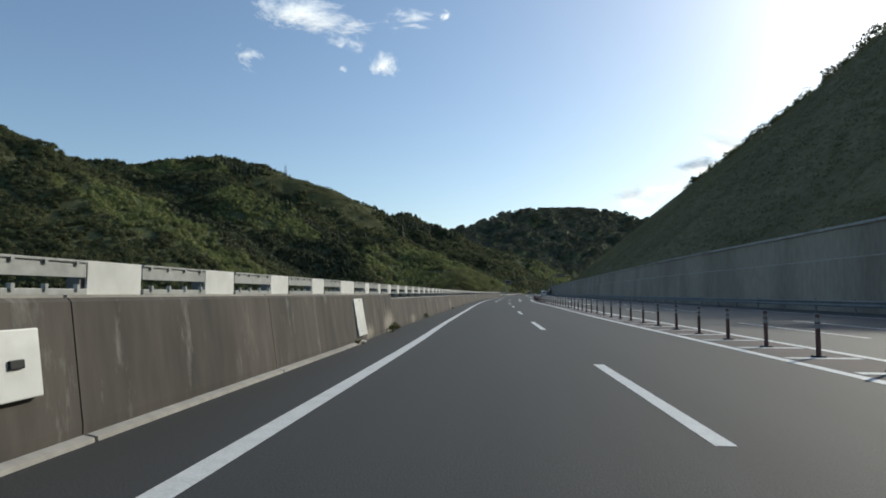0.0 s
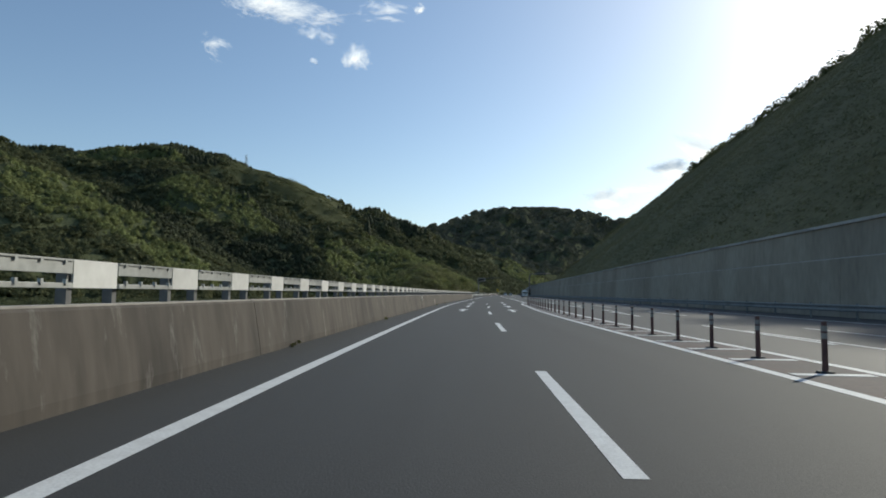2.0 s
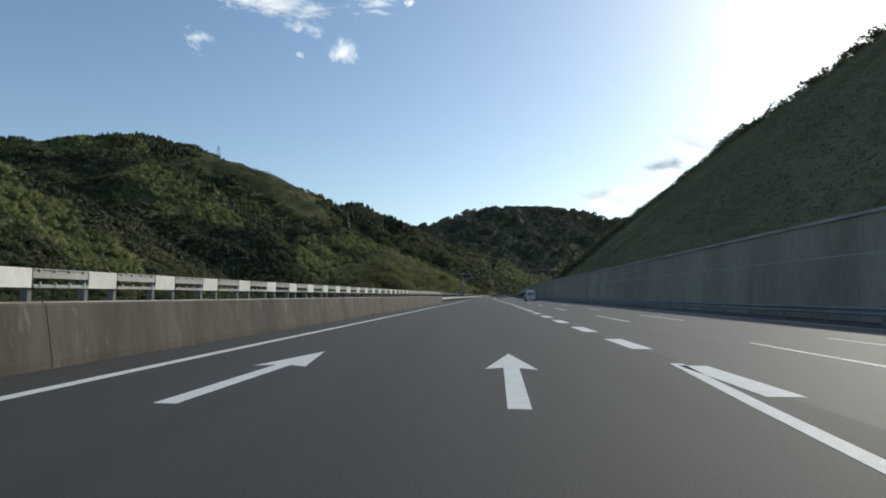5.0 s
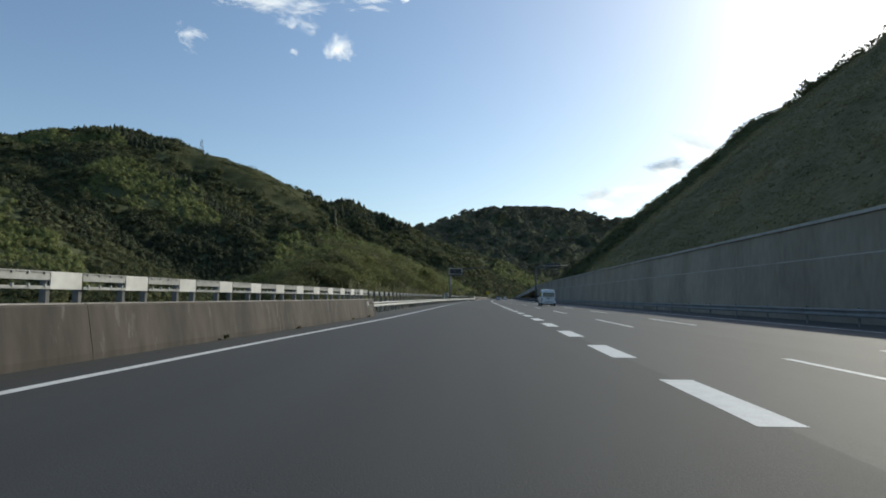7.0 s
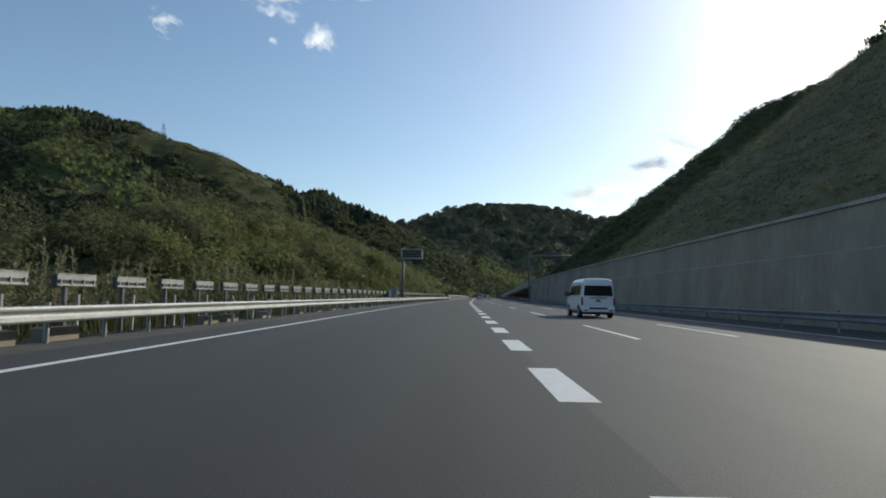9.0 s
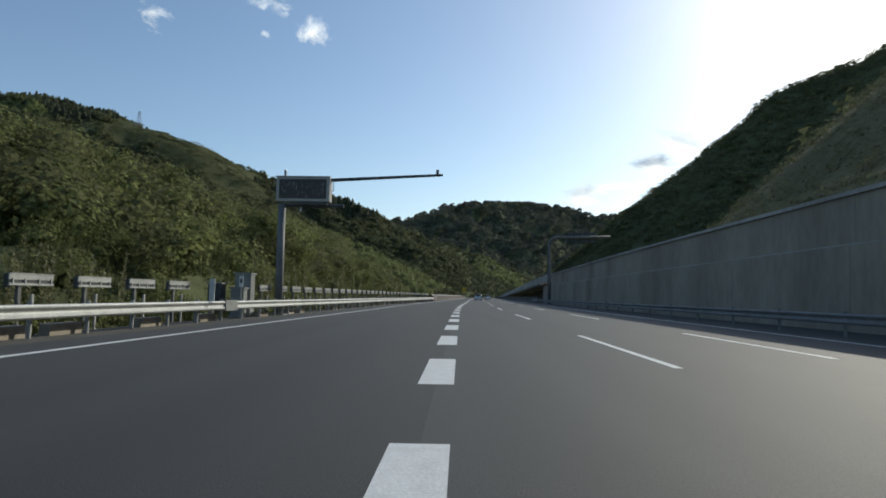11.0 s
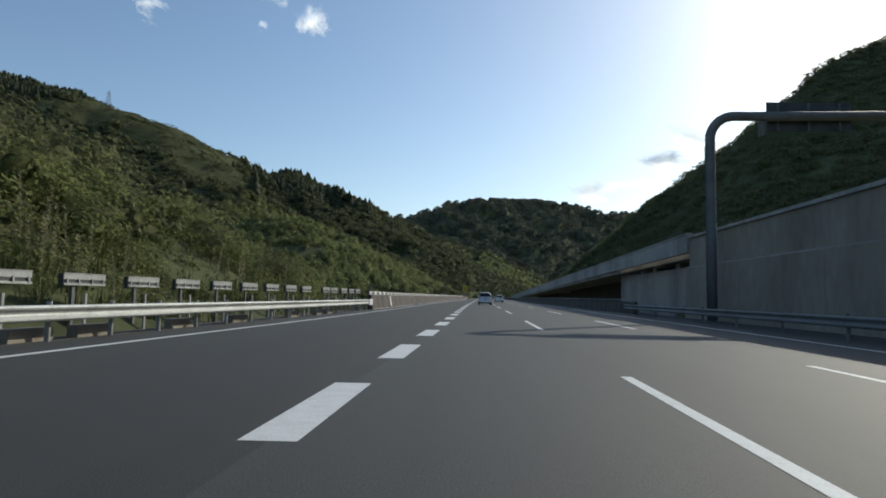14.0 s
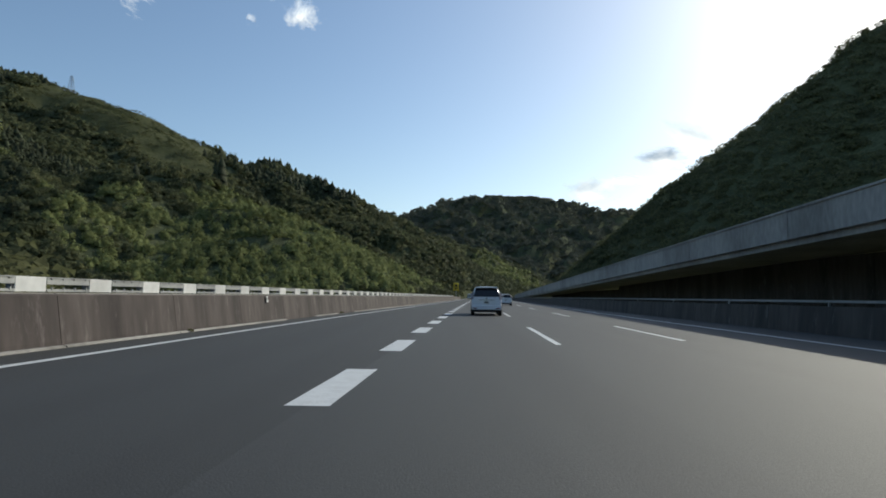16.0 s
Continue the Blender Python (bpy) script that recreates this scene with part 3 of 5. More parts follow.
def guard_fence(bays, label):
    """Bays of one white panel and one pair of slats, each given by (start, width of the white panel)."""
    f = tagged(new("guard_fence"), label, "fence")
    bm = boxed(-0.012, 0.012, 0.0, 1.0, 0, 0.28, bevel=0.003)
    box(bm, -0.03, -0.012, 0.02, 0.98, 0.26, 0.28)
    box(bm, -0.03, -0.012, 0.02, 0.98, 0.0, 0.02)
    panel = bm
    slat = boxed(-0.012, 0.014, 0.0, 1.0, 0.14, 0.275, bevel=0.003)
    box(slat, -0.02, 0.03, 0.0, 1.0, 0.262, 0.28)
    low = boxed(-0.012, 0.03, 0.0, 1.0, 0.0, 0.05, bevel=0.004)
    for t in (0.1, 0.36, 0.62, 0.9):
        box(slat, 0.014, 0.034, t - 0.013, t + 0.013, 0.235, 0.27)
        box(low, 0.01, 0.045, t - 0.013, t + 0.013, 0.03, 0.085)
    made = {}
    for (y, w), (e, _) in zip(bays, bays[1:]):
        z, t = fence_height(y), heading(left_line, y)
        place = pose(float(left_line(y)) - 1.52, y, z, 0, 0, t)
        for nm, src, mt, dx, dy, ln in (("white_panel", panel, WHITE_SHEET, 0, 0.01, w - 0.02), ("upper_slat", slat, GALV, 0, w + 0.01, e - y - w - 0.02), ("lower_slat", low, GALV, 0, w + 0.01, e - y - w - 0.02),
                                        ("post", None, SIGN_POLE, -0.075, 0.0, 1), ("post", None, SIGN_POLE, -0.075, w, 1)):
            if nm not in made:
                ob = part(nm, src or boxed(-0.055, 0.055, -0.04, 0.04, -0.75, 0.275), mt, f)
                made[nm] = ob.data
            else:
                ob = part(nm, made[nm], None, f)
            ob.matrix_world = place @ pose(dx, dy, 0) @ Matrix.Diagonal((1, ln, 1, 1))
    return f


bays = [(1.45 + 1.985 * k, 0.76) for k in range(-30, 1)] + [(3.45, 1.25), (5.9, 0.55), (7.65, 0.48), (9.32, 0.7), (11.25, 0.57), (13.15, 0.68), (15.1, 0.7)]
bays += [(17.05 + 1.963 * k, 0.75) for k in range(82)]
guard_fence(bays, "galvanised guard fence with alternating white panels on a concrete parapet")
guard_fence([(361.32 + 2.1 * k, 0.8) for k in range(-5, 81)], "galvanised guard fence with alternating white panels along a stained parapet")

# ---------------------------------------------------------------- guardrail on the left
rail_off = hermite([(170, -2.2), (200, -2.35), (262, -2.1), (310, -1.5), (349, -1.1)])
rail_line = lambda y: left_line(y) + rail_off(y)
W_BEAM = [(0.0, 0.75), (0.05, 0.735), (0.075, 0.70), (0.07, 0.665), (0.02, 0.615), (0.01, 0.58), (0.02, 0.545), (0.07, 0.495), (0.075, 0.46), (0.05, 0.425), (0.0, 0.41),
          (-0.006, 0.41), (0.044, 0.43), (0.066, 0.46), (0.062, 0.49), (0.012, 0.54), (0.0, 0.58), (0.012, 0.62), (0.062, 0.67), (0.066, 0.70), (0.044, 0.73), (-0.006, 0.745)]


def guardrail(name, line, y0, y1, side, posts, label, step=4.0, steel=None):
    g = tagged(new(name), label, "guardrail")
    prof = [(o * side, z) for o, z in W_BEAM]
    y = y0
    while y < y1 - 0.1:
        e = min(y + 4 * step, y1)
        part("beam", sweep(prof, line, y, e, step), steel or GALV, g)
        y = e
    pm = bm_ = None
    for y in np.arange(y0 + 0.6, y1, posts):
        x, t = float(line(y)), heading(line, y)
        if pm is None:
            o = part("post", rod(bmesh.new(), (0, 0, -0.2), (0, 0, 0.82), 0.057, n=12), steel or GALV, g)
            pm = o.data
            b = part("bracket", boxed(-0.09, 0.09, -0.04, 0.04, 0.5, 0.66, bevel=0.01), steel or GALV, g)
            bm_ = b.data
        else:
            o, b = part("post", pm, None, g), part("bracket", bm_, None, g)
        o.matrix_world = pose(x - 0.16 * side, y, 0, 0, 0, t)
        b.matrix_world = pose(x - 0.08 * side, y, 0, 0, 0, t)
    return g


rail_1 = guardrail("guardrail", rail_line, 178, 349, 1, 2.0, "galvanised steel W-beam guardrail on round posts")
for y, s in ((178.0, 1), (349.0, -1), (261.0, -1)):
    bm = boxed(0.0, 0.09, -0.55, 0.55, 0.36, 0.78, bevel=0.012)
    ob = part("end_plate", bm, WHITE_SHEET if y > 300 else PANEL_GREY, rail_1, "folded steel end plate")
    ob.matrix_world = pose(float(rail_line(y)) + 0.01, y, 0, 0, 0, heading(rail_line, y))


# ---------------------------------------------------------------- marker boards behind the guardrail
def marker_board():
    b = thing("marker_board", pose(0, 0, 0), "grey two-slat steel marker board on a post behind the guardrail", "marker board", "marker boards behind the guardrail")
    bm = boxed(-0.012, 0.014, 0.0, 1.5, 0.14, 0.3, bevel=0.004)
    box(bm, -0.02, 0.03, 0, 1.5, 0.288, 0.305)
    part("upper_slat", bm, GALV, b)
    bm = boxed(-0.012, 0.03, 0.0, 1.5, 0.0, 0.055, bevel=0.004)
    part("lower_slat", bm, GALV, b)
    bm = boxed(-0.02, 0.0, 0.0, 1.5, 0.055, 0.14)
    part("back_plate", bm, DARK_STEEL, b)
    for q in (0.1, 0.5, 0.97, 1.4):
        part("bracket", boxed(0.0, 0.04, q - 0.02, q + 0.02, 0.03, 0.17), GALV, b)
    part("post", boxed(-0.1, -0.02, 0.34, 0.44, -1.4, 0.05), SIGN_POLE, b)
    part("stub", boxed(0.16, 0.22, 0.5, 0.57, -1.3, -0.2, bevel=0.006), FRAME_GREY, b)
    part("end_bracket", boxed(-0.13, -0.02, 0.0, 0.12, -0.05, 0.28, bevel=0.01), DARK_STEEL, b)
    return b


board = None
for y in [*np.arange(179.75, 339.5, 2.468), 341.5, 343.2, 345.7, 347.85, 349.8]:
    if 260.6 < y < 266.0:
        continue
    m = pose(float(rail_line(y)) - (1.25 if y < 261 or y > 300 else 0.75 + 0.5 * max(0, (y - 270) / 30)), float(y), 1.17, 0, 0, heading(rail_line, y))
    if board is None:
        board = marker_board()
        board.matrix_world = m
    else:
        copy_thing(board, m)

# kerb stones under the guardrail
stone = None
for i, y in enumerate(np.arange(180, 348, 1.95)):
    if (i * 7) % 5 < 2 or (i * 13) % 7 == 0:
        continue
    m = pose(float(rail_line(y)) - 0.5, float(y), 0, 0, random.uniform(-1.5, 1.5), heading(rail_line, y) + random.uniform(-1, 1))
    if stone is None:
        stone = thing("kerb_stone", m, "pale weathered concrete kerb stone under the guardrail", "kerb", "kerb stones")
        part("block", boxed(-0.14, 0.14, -0.6, 0.6, -0.15, 0.27, bevel=0.02), CONCRETE_DARK, stone)
    else:
        copy_thing(stone, m)


# ---------------------------------------------------------------- kilometre board and wall fittings
def lettering(text, size, m, material, parent):
    c = bpy.data.curves.new("digits", "FONT")
    c.body, c.size, c.align_x, c.align_y, c.extrude = text, size, "CENTER", "CENTER", 0.002
    c.materials.append(material)
    ob = new("digits", c)
    ob.parent = parent
    ob.matrix_world = m
    return ob


def kilometre_board(y, text):
    m = pose(float(left_line(y)) - 1.33, y, 0.72, 0, -9, heading(left_line, y)) @ pose(0, 0, 0, 90, 0, 90)
    b = thing("kilometre_board", m, "small white kilometre board with black digits on the parapet", "sign")
    part("plate", boxed(-0.19, 0.19, -0.1, 0.1, -0.008, 0.008, bevel=0.004), WHITE_SHEET, b)
    part("green_tab", boxed(-0.08, 0.08, -0.2, -0.13, -0.006, 0.006, bevel=0.003), GREEN_PLATE, b)
    bpy.context.view_layer.update()
    lettering(text, 0.17, m @ pose(0, 0, 0.012), BLACK, b)


kilometre_board(175.3, "1117")
kilometre_board(78.4, "118")


def wall_socket(y, z):
    b = thing("wall_bracket", pose(float(left_line(y)) - 1.3, y, z, 0, -9, heading(left_line, y)), "small grey steel bracket plate bolted to the parapet", "bracket")
    part("plate", boxed(-0.01, 0.03, -0.07, 0.07, -0.06, 0.06, bevel=0.006), GALV, b)
    part("slot", boxed(0.03, 0.036, -0.035, -0.01, -0.03, 0.03), BLACK, b)
    part("slot", boxed(0.03, 0.036, 0.02, 0.045, -0.03, 0.03), BLACK, b)


tab = thing("marker_plate", pose(float(left_line(376.0)) - 1.3, 376.0, 0.88, 0, -9, heading(left_line, 376)), "small white reflector plate on the stained parapet", "plate")
part("plate", boxed(-0.01, 0.02, -0.08, 0.08, -0.12, 0.12, bevel=0.006), WHITE_SHEET, tab)
part("reflector", boxed(0.02, 0.028, -0.04, 0.04, -0.02, 0.06), REFLECT, tab)
pipe = thing("wall_conduit", pose(float(left_line(78.1)) - 1.27, 78.1, 0), "thin white conduit with a rusty joint on the parapet", "pipe")
part("pipe", tube(bmesh.new(), [(-0.1, 0, 0.86), (-0.06, 0, 0.6), (-0.02, 0.01, 0.2)], 0.018, 8), WHITE_SHEET, pipe)
part("clamp", boxed(-0.13, -0.05, -0.08, 0.08, 0.8, 0.88, bevel=0.008), GALV, pipe)
part("joint_box", boxed(-0.06, 0.05, -0.1, 0.08, 0.1, 0.22, bevel=0.02), POST_RED, pipe)
wall_socket(176.2, 0.8)
wall_socket(176.3, 0.35)
bm = boxed(-0.02, 0.03, -0.5, 0.5, -0.23, 0.23, bevel=0.01)
hatch = thing("wall_hatch", pose(float(left_line(-5.76)) - 1.29, -5.76, 0.63, 0, -9, 0), "white steel cover plate with a black latch on the parapet", "cover plate")
part("plate", bm, WHITE_SHEET, hatch)
part("latch", boxed(0.03, 0.05, 0.22, 0.34, -0.03, 0.03, bevel=0.008), BLACK, hatch)


# ---------------------------------------------------------------- rubber posts on the nose
def lane_post():
    p = thing("lane_post", pose(0, 0, 0), "red-brown rubber lane post with grey reflective bands", "post", "lane posts")
    part("base", rod(bmesh.new(), (0, 0, 0), (0, 0, 0.035), 0.13, 0.11, 16), BLACK, p)
    part("tube", rod(bmesh.new(), (0, 0, 0.03), (0, 0, 0.75), 0.042, 0.036, 14), POST_RED, p)
    for z in (0.5, 0.61):
        part("reflective_band", rod(bmesh.new(), (0, 0, z), (0, 0, z + 0.08), 0.044, 0.043, 14, caps=False), REFLECT, p)
    part("cap", rod(bmesh.new(), (0, 0, 0.75), (0, 0, 0.765), 0.036, 0.025, 14), REFLECT, p)
    return p


post_line = lambda y: 0.5 * (nose_line(y) + base(y))
lp = None
for y in np.arange(-35.97, 99, 2.0):
    m = pose(float(post_line(y)), float(y), 0, 0, 0, 10 * y)
    if lp is None:
        lp = lane_post()
        lp.matrix_world = m
    else:
        copy_thing(lp, m)
    w = float(base(y) - nose_line(y)) * 0.5 - 0.2
    if w > 0.15:
        part("nose_bar", box(bmesh.new(), float(post_line(y)) - w, float(post_line(y)) + w, y - 0.3, y - 0.08, 0.0, 0.006), PAINT, road)

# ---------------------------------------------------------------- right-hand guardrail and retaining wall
# right-hand rail: the retaining wall's shade is put into its darker steel
guardrail("guardrail", lambda y: base(y) + 12.5, -60, 352, -1, 4.0, "galvanised guardrail, its darker steel carrying the shade of a retaining wall", 8.0, POLE_GREY)
retaining = tagged(new("retaining_wall"), "tall weathered concrete retaining wall in two tiers with coping", "wall", kind="structure")
for y in np.arange(-90, 345, 10.0):
    e = min(y + 10, 346)
    lo = [(15.0, -0.3), (15.1, 3.28), (15.13, 3.31), (15.5, 3.31), (15.6, -0.3)]
    part("lower_panel", sweep(lo, base, y + 0.015, e - 0.015, 5), CONCRETE_DARK, retaining)
    part("ledge", sweep([(15.14, 3.314), (15.14, 3.36), (15.33, 3.36), (15.33, 3.314)], base, y + 0.02, e - 0.02, 5), CONCRETE_PALE, retaining)
    up = [(15.34, 3.33), (15.38, 5.25), (15.75, 5.25), (15.75, 3.33)]
    part("upper_panel", sweep(up, base, y + 0.01, e - 0.01, 5), CONCRETE_DARK, retaining)
    cp = [(15.26, 5.25), (15.26, 5.42), (15.82, 5.42), (15.82, 5.25)]
    part("coping", sweep(cp, base, y + 0.006, e - 0.006, 5), CONCRETE_PALE, retaining)

# elevated slip road that comes down beside the carriageway
ramp_top = lambda y: 5.43 - 0.0165 * (y - 352)
ramp = tagged(new("elevated_slip_road"), "pale concrete parapet and deck of a descending slip road", "viaduct", kind="structure")


def ramp_piece(name, o0, o1, z0, z1, y0, y1, material):
    bm = bmesh.new()
    ys_ = np.linspace(y0, y1, max(2, int((y1 - y0) / 6) + 1))
    rs = []
    for y in ys_:
        b, t = float(base(y)), ramp_top(y)
        rs.append([bm.verts.new((b + o0, y, t + z0)), bm.verts.new((b + o0, y, t + z1)), bm.verts.new((b + o1, y, t + z1)), bm.verts.new((b + o1, y, t + z0))])
    for a, c in zip(rs, rs[1:]):
        for j in range(4):
            bm.faces.new((a[j], a[(j + 1) % 4], c[(j + 1) % 4], c[j]))
    bm.faces.new(rs[0][::-1])
    bm.faces.new(rs[-1])
    return part(name, bm, material, ramp)


for y, e in [(346.05, 366.35)] + [(y + 0.02, y + 11.98) for y in np.arange(366.6, 560, 12.0)]:
    ramp_piece("parapet_panel", 15.2, 15.5, -1.22, 0.0, y, e, CONCRETE_PALE)
    ramp_piece("parapet_cap", 15.14, 15.56, 0.0, 0.09, y, e, CONCRETE_PALE)
ramp_piece("joint_seal", 15.26, 15.5, -1.2, -0.04, 366.35, 366.6, BLACK)
ramp_piece("edge_beam", 15.42, 15.9, -1.5, -1.22, 366.6, 560, CONCRETE_PALE)
ramp_piece("deck", 15.92, 24.0, -1.45, -0.95, 346, 560, CONCRETE_PALE)
ramp_piece("far_parapet", 23.7, 24.0, -0.94, 0.0, 346, 560, CONCRETE_PALE)
for y, e in ((346.1, 357.2), (357.24, 370.2)):
    part("abutment", sweep([(16.6, -0.3), (16.6, 3.55), (23.4, 3.55), (23.4, -0.3)], base, y, e, 4), CONCRETE_PALE, ramp)
for y in (348.5, 352.5, 358.5, 362.5, 367.5):
    part("bearing_block", boxed(float(base(y)) + 16.7, float(base(y)) + 17.5, y - 0.4, y + 0.4, 3.552, 4.0, bevel=0.02), CONCRETE_PALE, ramp)
# back wall takes the parapet's darker concrete, unlike the pale abutment
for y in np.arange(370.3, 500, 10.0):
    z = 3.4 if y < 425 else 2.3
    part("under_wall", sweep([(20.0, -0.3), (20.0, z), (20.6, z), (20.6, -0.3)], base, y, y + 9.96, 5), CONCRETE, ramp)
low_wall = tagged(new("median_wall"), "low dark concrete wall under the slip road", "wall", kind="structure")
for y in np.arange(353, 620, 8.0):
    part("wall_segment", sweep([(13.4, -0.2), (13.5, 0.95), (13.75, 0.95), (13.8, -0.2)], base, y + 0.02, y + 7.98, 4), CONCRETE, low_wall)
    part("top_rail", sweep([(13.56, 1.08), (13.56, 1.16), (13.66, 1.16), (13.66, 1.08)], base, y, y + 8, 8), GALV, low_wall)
    part("rail_post", boxed(float(base(y + 4)) + 13.58, float(base(y + 4)) + 13.64, y + 3.96, y + 4.04, 0.94, 1.1), GALV, low_wall)

# ---------------------------------------------------------------- overhead signs
gx, gy = 28.0, 338.7
gantry = thing("gantry_sign", pose(gx, gy, 0), "grey steel cantilever pole carrying a dark sign board seen from behind", "road sign")
arc = [(0, 0, -0.1), (0, 0, 5), (0, 0, 9.6)] + [(1.35 - 1.35 * math.cos(a), 0, 9.95 + 1.35 * math.sin(a)) for a in np.linspace(0, math.pi / 2, 11)] + [(3.5, 0, 11.33), (10.3, 0, 11.5)]
# pole tone darkened: its unlit near side is put into the colour
part("pole", tube(bmesh.new(), arc, 0.26, 18), SIGN_POLE, gantry, smooth=True)
part("base_plate", boxed(-0.5, 0.5, -0.5, 0.5, -0.1, 0.06, bevel=0.02), SIGN_POLE, gantry)
part("cable_pipe", tube(bmesh.new(), [(-0.3, -0.05, 0), (-0.3, -0.05, 9.5), (-0.24, -0.05, 9.7)], 0.03, 8), SIGN_POLE, gantry)
part("board", boxed(3.3, 8.0, 0.34, 0.4, 10.6, 12.25, bevel=0.02), DARK_STEEL, gantry, "dark back of the sign board")
for x in (3.9, 5.6, 7.3):
    part("stiffener", boxed(x - 0.05, x + 0.05, 0.24, 0.34, 10.65, 12.2), SIGN_POLE, gantry)
part("end_lamp", boxed(2.7, 2.95, -0.12, 0.12, 10.2, 11.05, bevel=0.03), SIGN_POLE, gantry)

sx, sy = 1.9, 267.8
vms = thing("message_sign", pose(sx, sy, -0.378, 0, 0, heading(base, 266)) @ Matrix.Scale(1.087, 4), "grey electronic message board, mostly dark, on a steel roadside pole", "road sign")
part("pole", rod(bmesh.new(), (0, 0, -0.2), (0, 0, 5.6), 0.19, 0.17, 18), POLE_GREY, vms, smooth=True)
part("base_plate", boxed(-0.35, 0.35, -0.35, 0.35, 0.3, 0.38, bevel=0.02), POLE_GREY, vms)
cab = part("cabinet", boxed(-0.25, 2.3, -0.25, 0.32, 5.66, 6.85, bevel=0.03), FRAME_GREY, vms, "pale grey steel cabinet")
part("led_panel", boxed(-0.1, 2.15, -0.262, -0.245, 5.8, 6.72), LED_OFF, cab, "dark lamp matrix")
rg = random.Random(5)
for k in range(64):
    x, z, hgt = rg.uniform(0.0, 2.05), rg.uniform(5.86, 6.5), rg.uniform(0.03, 0.2)
    part("led_row", boxed(x, x + 0.012, -0.27, -0.26, z, z + hgt), LED_DIM, cab)
part("hood", boxed(-0.27, 2.32, -0.3, -0.2, 6.83, 6.87), FRAME_GREY, vms)
part("side_ladder", tube(bmesh.new(), [(2.32, -0.1, 6.2), (2.45, -0.1, 6.2), (2.45, -0.1, 6.65), (2.32, -0.1, 6.65)], 0.02, 6), GALV, vms)
part("walkway", boxed(0.5, 2.2, -0.3, 0.2, 5.52, 5.6), DARK_STEEL, vms)
part("hanging_lamp", rod(bmesh.new(), (0.95, -0.2, 5.2), (0.95, -0.2, 5.42), 0.05, 0.02, 10), WHITE_SHEET, vms)
part("bracket", boxed(1.95, 2.2, -0.15, 0.15, 5.5, 5.72, bevel=0.01), DARK_STEEL, vms)
part("support_arm", rod(bmesh.new(), (0, 0, 5.5), (2.95, 0, 5.5), 0.09, 0.08, 12), DARK_STEEL, vms)
part("long_arm", rod(bmesh.new(), (2.25, 0.1, 6.75), (7.6, 0.1, 7.06), 0.085, 0.06, 12), DARK_STEEL, vms)
part("sensor", rod(bmesh.new(), (7.35, 0.1, 7.03), (7.35, 0.1, 7.3), 0.06, 0.07, 10), DARK_STEEL, vms)
part("beacon", rod(bmesh.new(), (0.1, 0, 6.85), (0.1, 0, 7.1), 0.05, 0.06, 10), GALV, vms)
part("lamp_cap", rod(bmesh.new(), (0.1, 0, 7.1), (0.1, 0, 7.2), 0.08, 0.05, 10), PANEL_GREY, vms)


def cabinet(x, y, w, d, h, material, label):
    c = thing("control_cabinet", pose(x, y, -0.05, 0, 0, heading(base, y)), label, "cabinet", "control cabinets")
    part("plinth", boxed(-w / 2 - 0.04, w / 2 + 0.04, -d / 2 - 0.04, d / 2 + 0.04, -0.3, 0.12), CONCRETE_PALE, c)
    body = part("body", boxed(-w / 2, w / 2, -d / 2, d / 2, 0.12, h, bevel=0.01), material, c)
    part("door", boxed(-w / 2 + 0.04, w / 2 - 0.04, -d / 2 - 0.02, -d / 2, 0.18, h - 0.08, bevel=0.006), material, c)
    part("handle", boxed(w / 2 - 0.16, w / 2 - 0.12, -d / 2 - 0.05, -d / 2 - 0.02, h * 0.5, h * 0.5 + 0.16), BLACK, c)
    part("roof", boxed(-w / 2 - 0.06, w / 2 + 0.06, -d / 2 - 0.1, d / 2 + 0.06, h, h + 0.07), PANEL_GREY, c)


cabinet(1.02, 265.2, 0.75, 0.55, 1.98, PANEL_GREY, "tall grey steel control cabinet behind the guardrail")
cabinet(0.1, 264.2, 0.6, 0.5, 1.5, DARK_STEEL, "dark grey control cabinet behind the guardrail")
cabinet(1.1, 264.2, 0.58, 0.45, 1.3, PANEL_GREY, "low grey control cabinet behind the guardrail")
plate = thing("end_board", pose(0.93, 261.5, 0), "white sheet-metal board at the end of the marker boards", "board")
part("sheet", boxed(-0.11, 0.11, -0.02, 0.02, 0.5, 1.62, bevel=0.008), WHITE_SHEET, plate)
part("post", boxed(-0.05, 0.05, 0.02, 0.1, -0.2, 1.6), PANEL_GREY, plate)

note = thing("notice_plate", pose(1.62, 262.9, 0), "small white plate with a black mark on a slim post", "sign")
part("post", boxed(-0.02, 0.02, 0.01, 0.05, -0.2, 1.75), PANEL_GREY, note)
part("sheet", boxed(-0.09, 0.09, -0.01, 0.01, 1.33, 1.8, bevel=0.004), WHITE_SHEET, note)
part("mark", boxed(-0.035, 0.045, -0.016, -0.01, 1.5, 1.66), BLACK, note)
ysg = thing("warning_sign", pose(19.4, 520, 0), "yellow warning sign with black bars on a slim pole", "road sign")
part("pole", rod(bmesh.new(), (0, 0, -1.2), (0, 0, 4.9), 0.06, n=10), GALV, ysg)
part("plate", boxed(-0.75, 0.75, -0.1, -0.06, 2.7, 4.9, bevel=0.02), YELLOW, ysg)
part("bar", boxed(-0.4, 0.4, -0.115, -0.1, 3.2, 3.5), BLACK, ysg)
part("bar", boxed(-0.25, 0.25, -0.115, -0.1, 3.8, 4.4), BLACK, ysg)

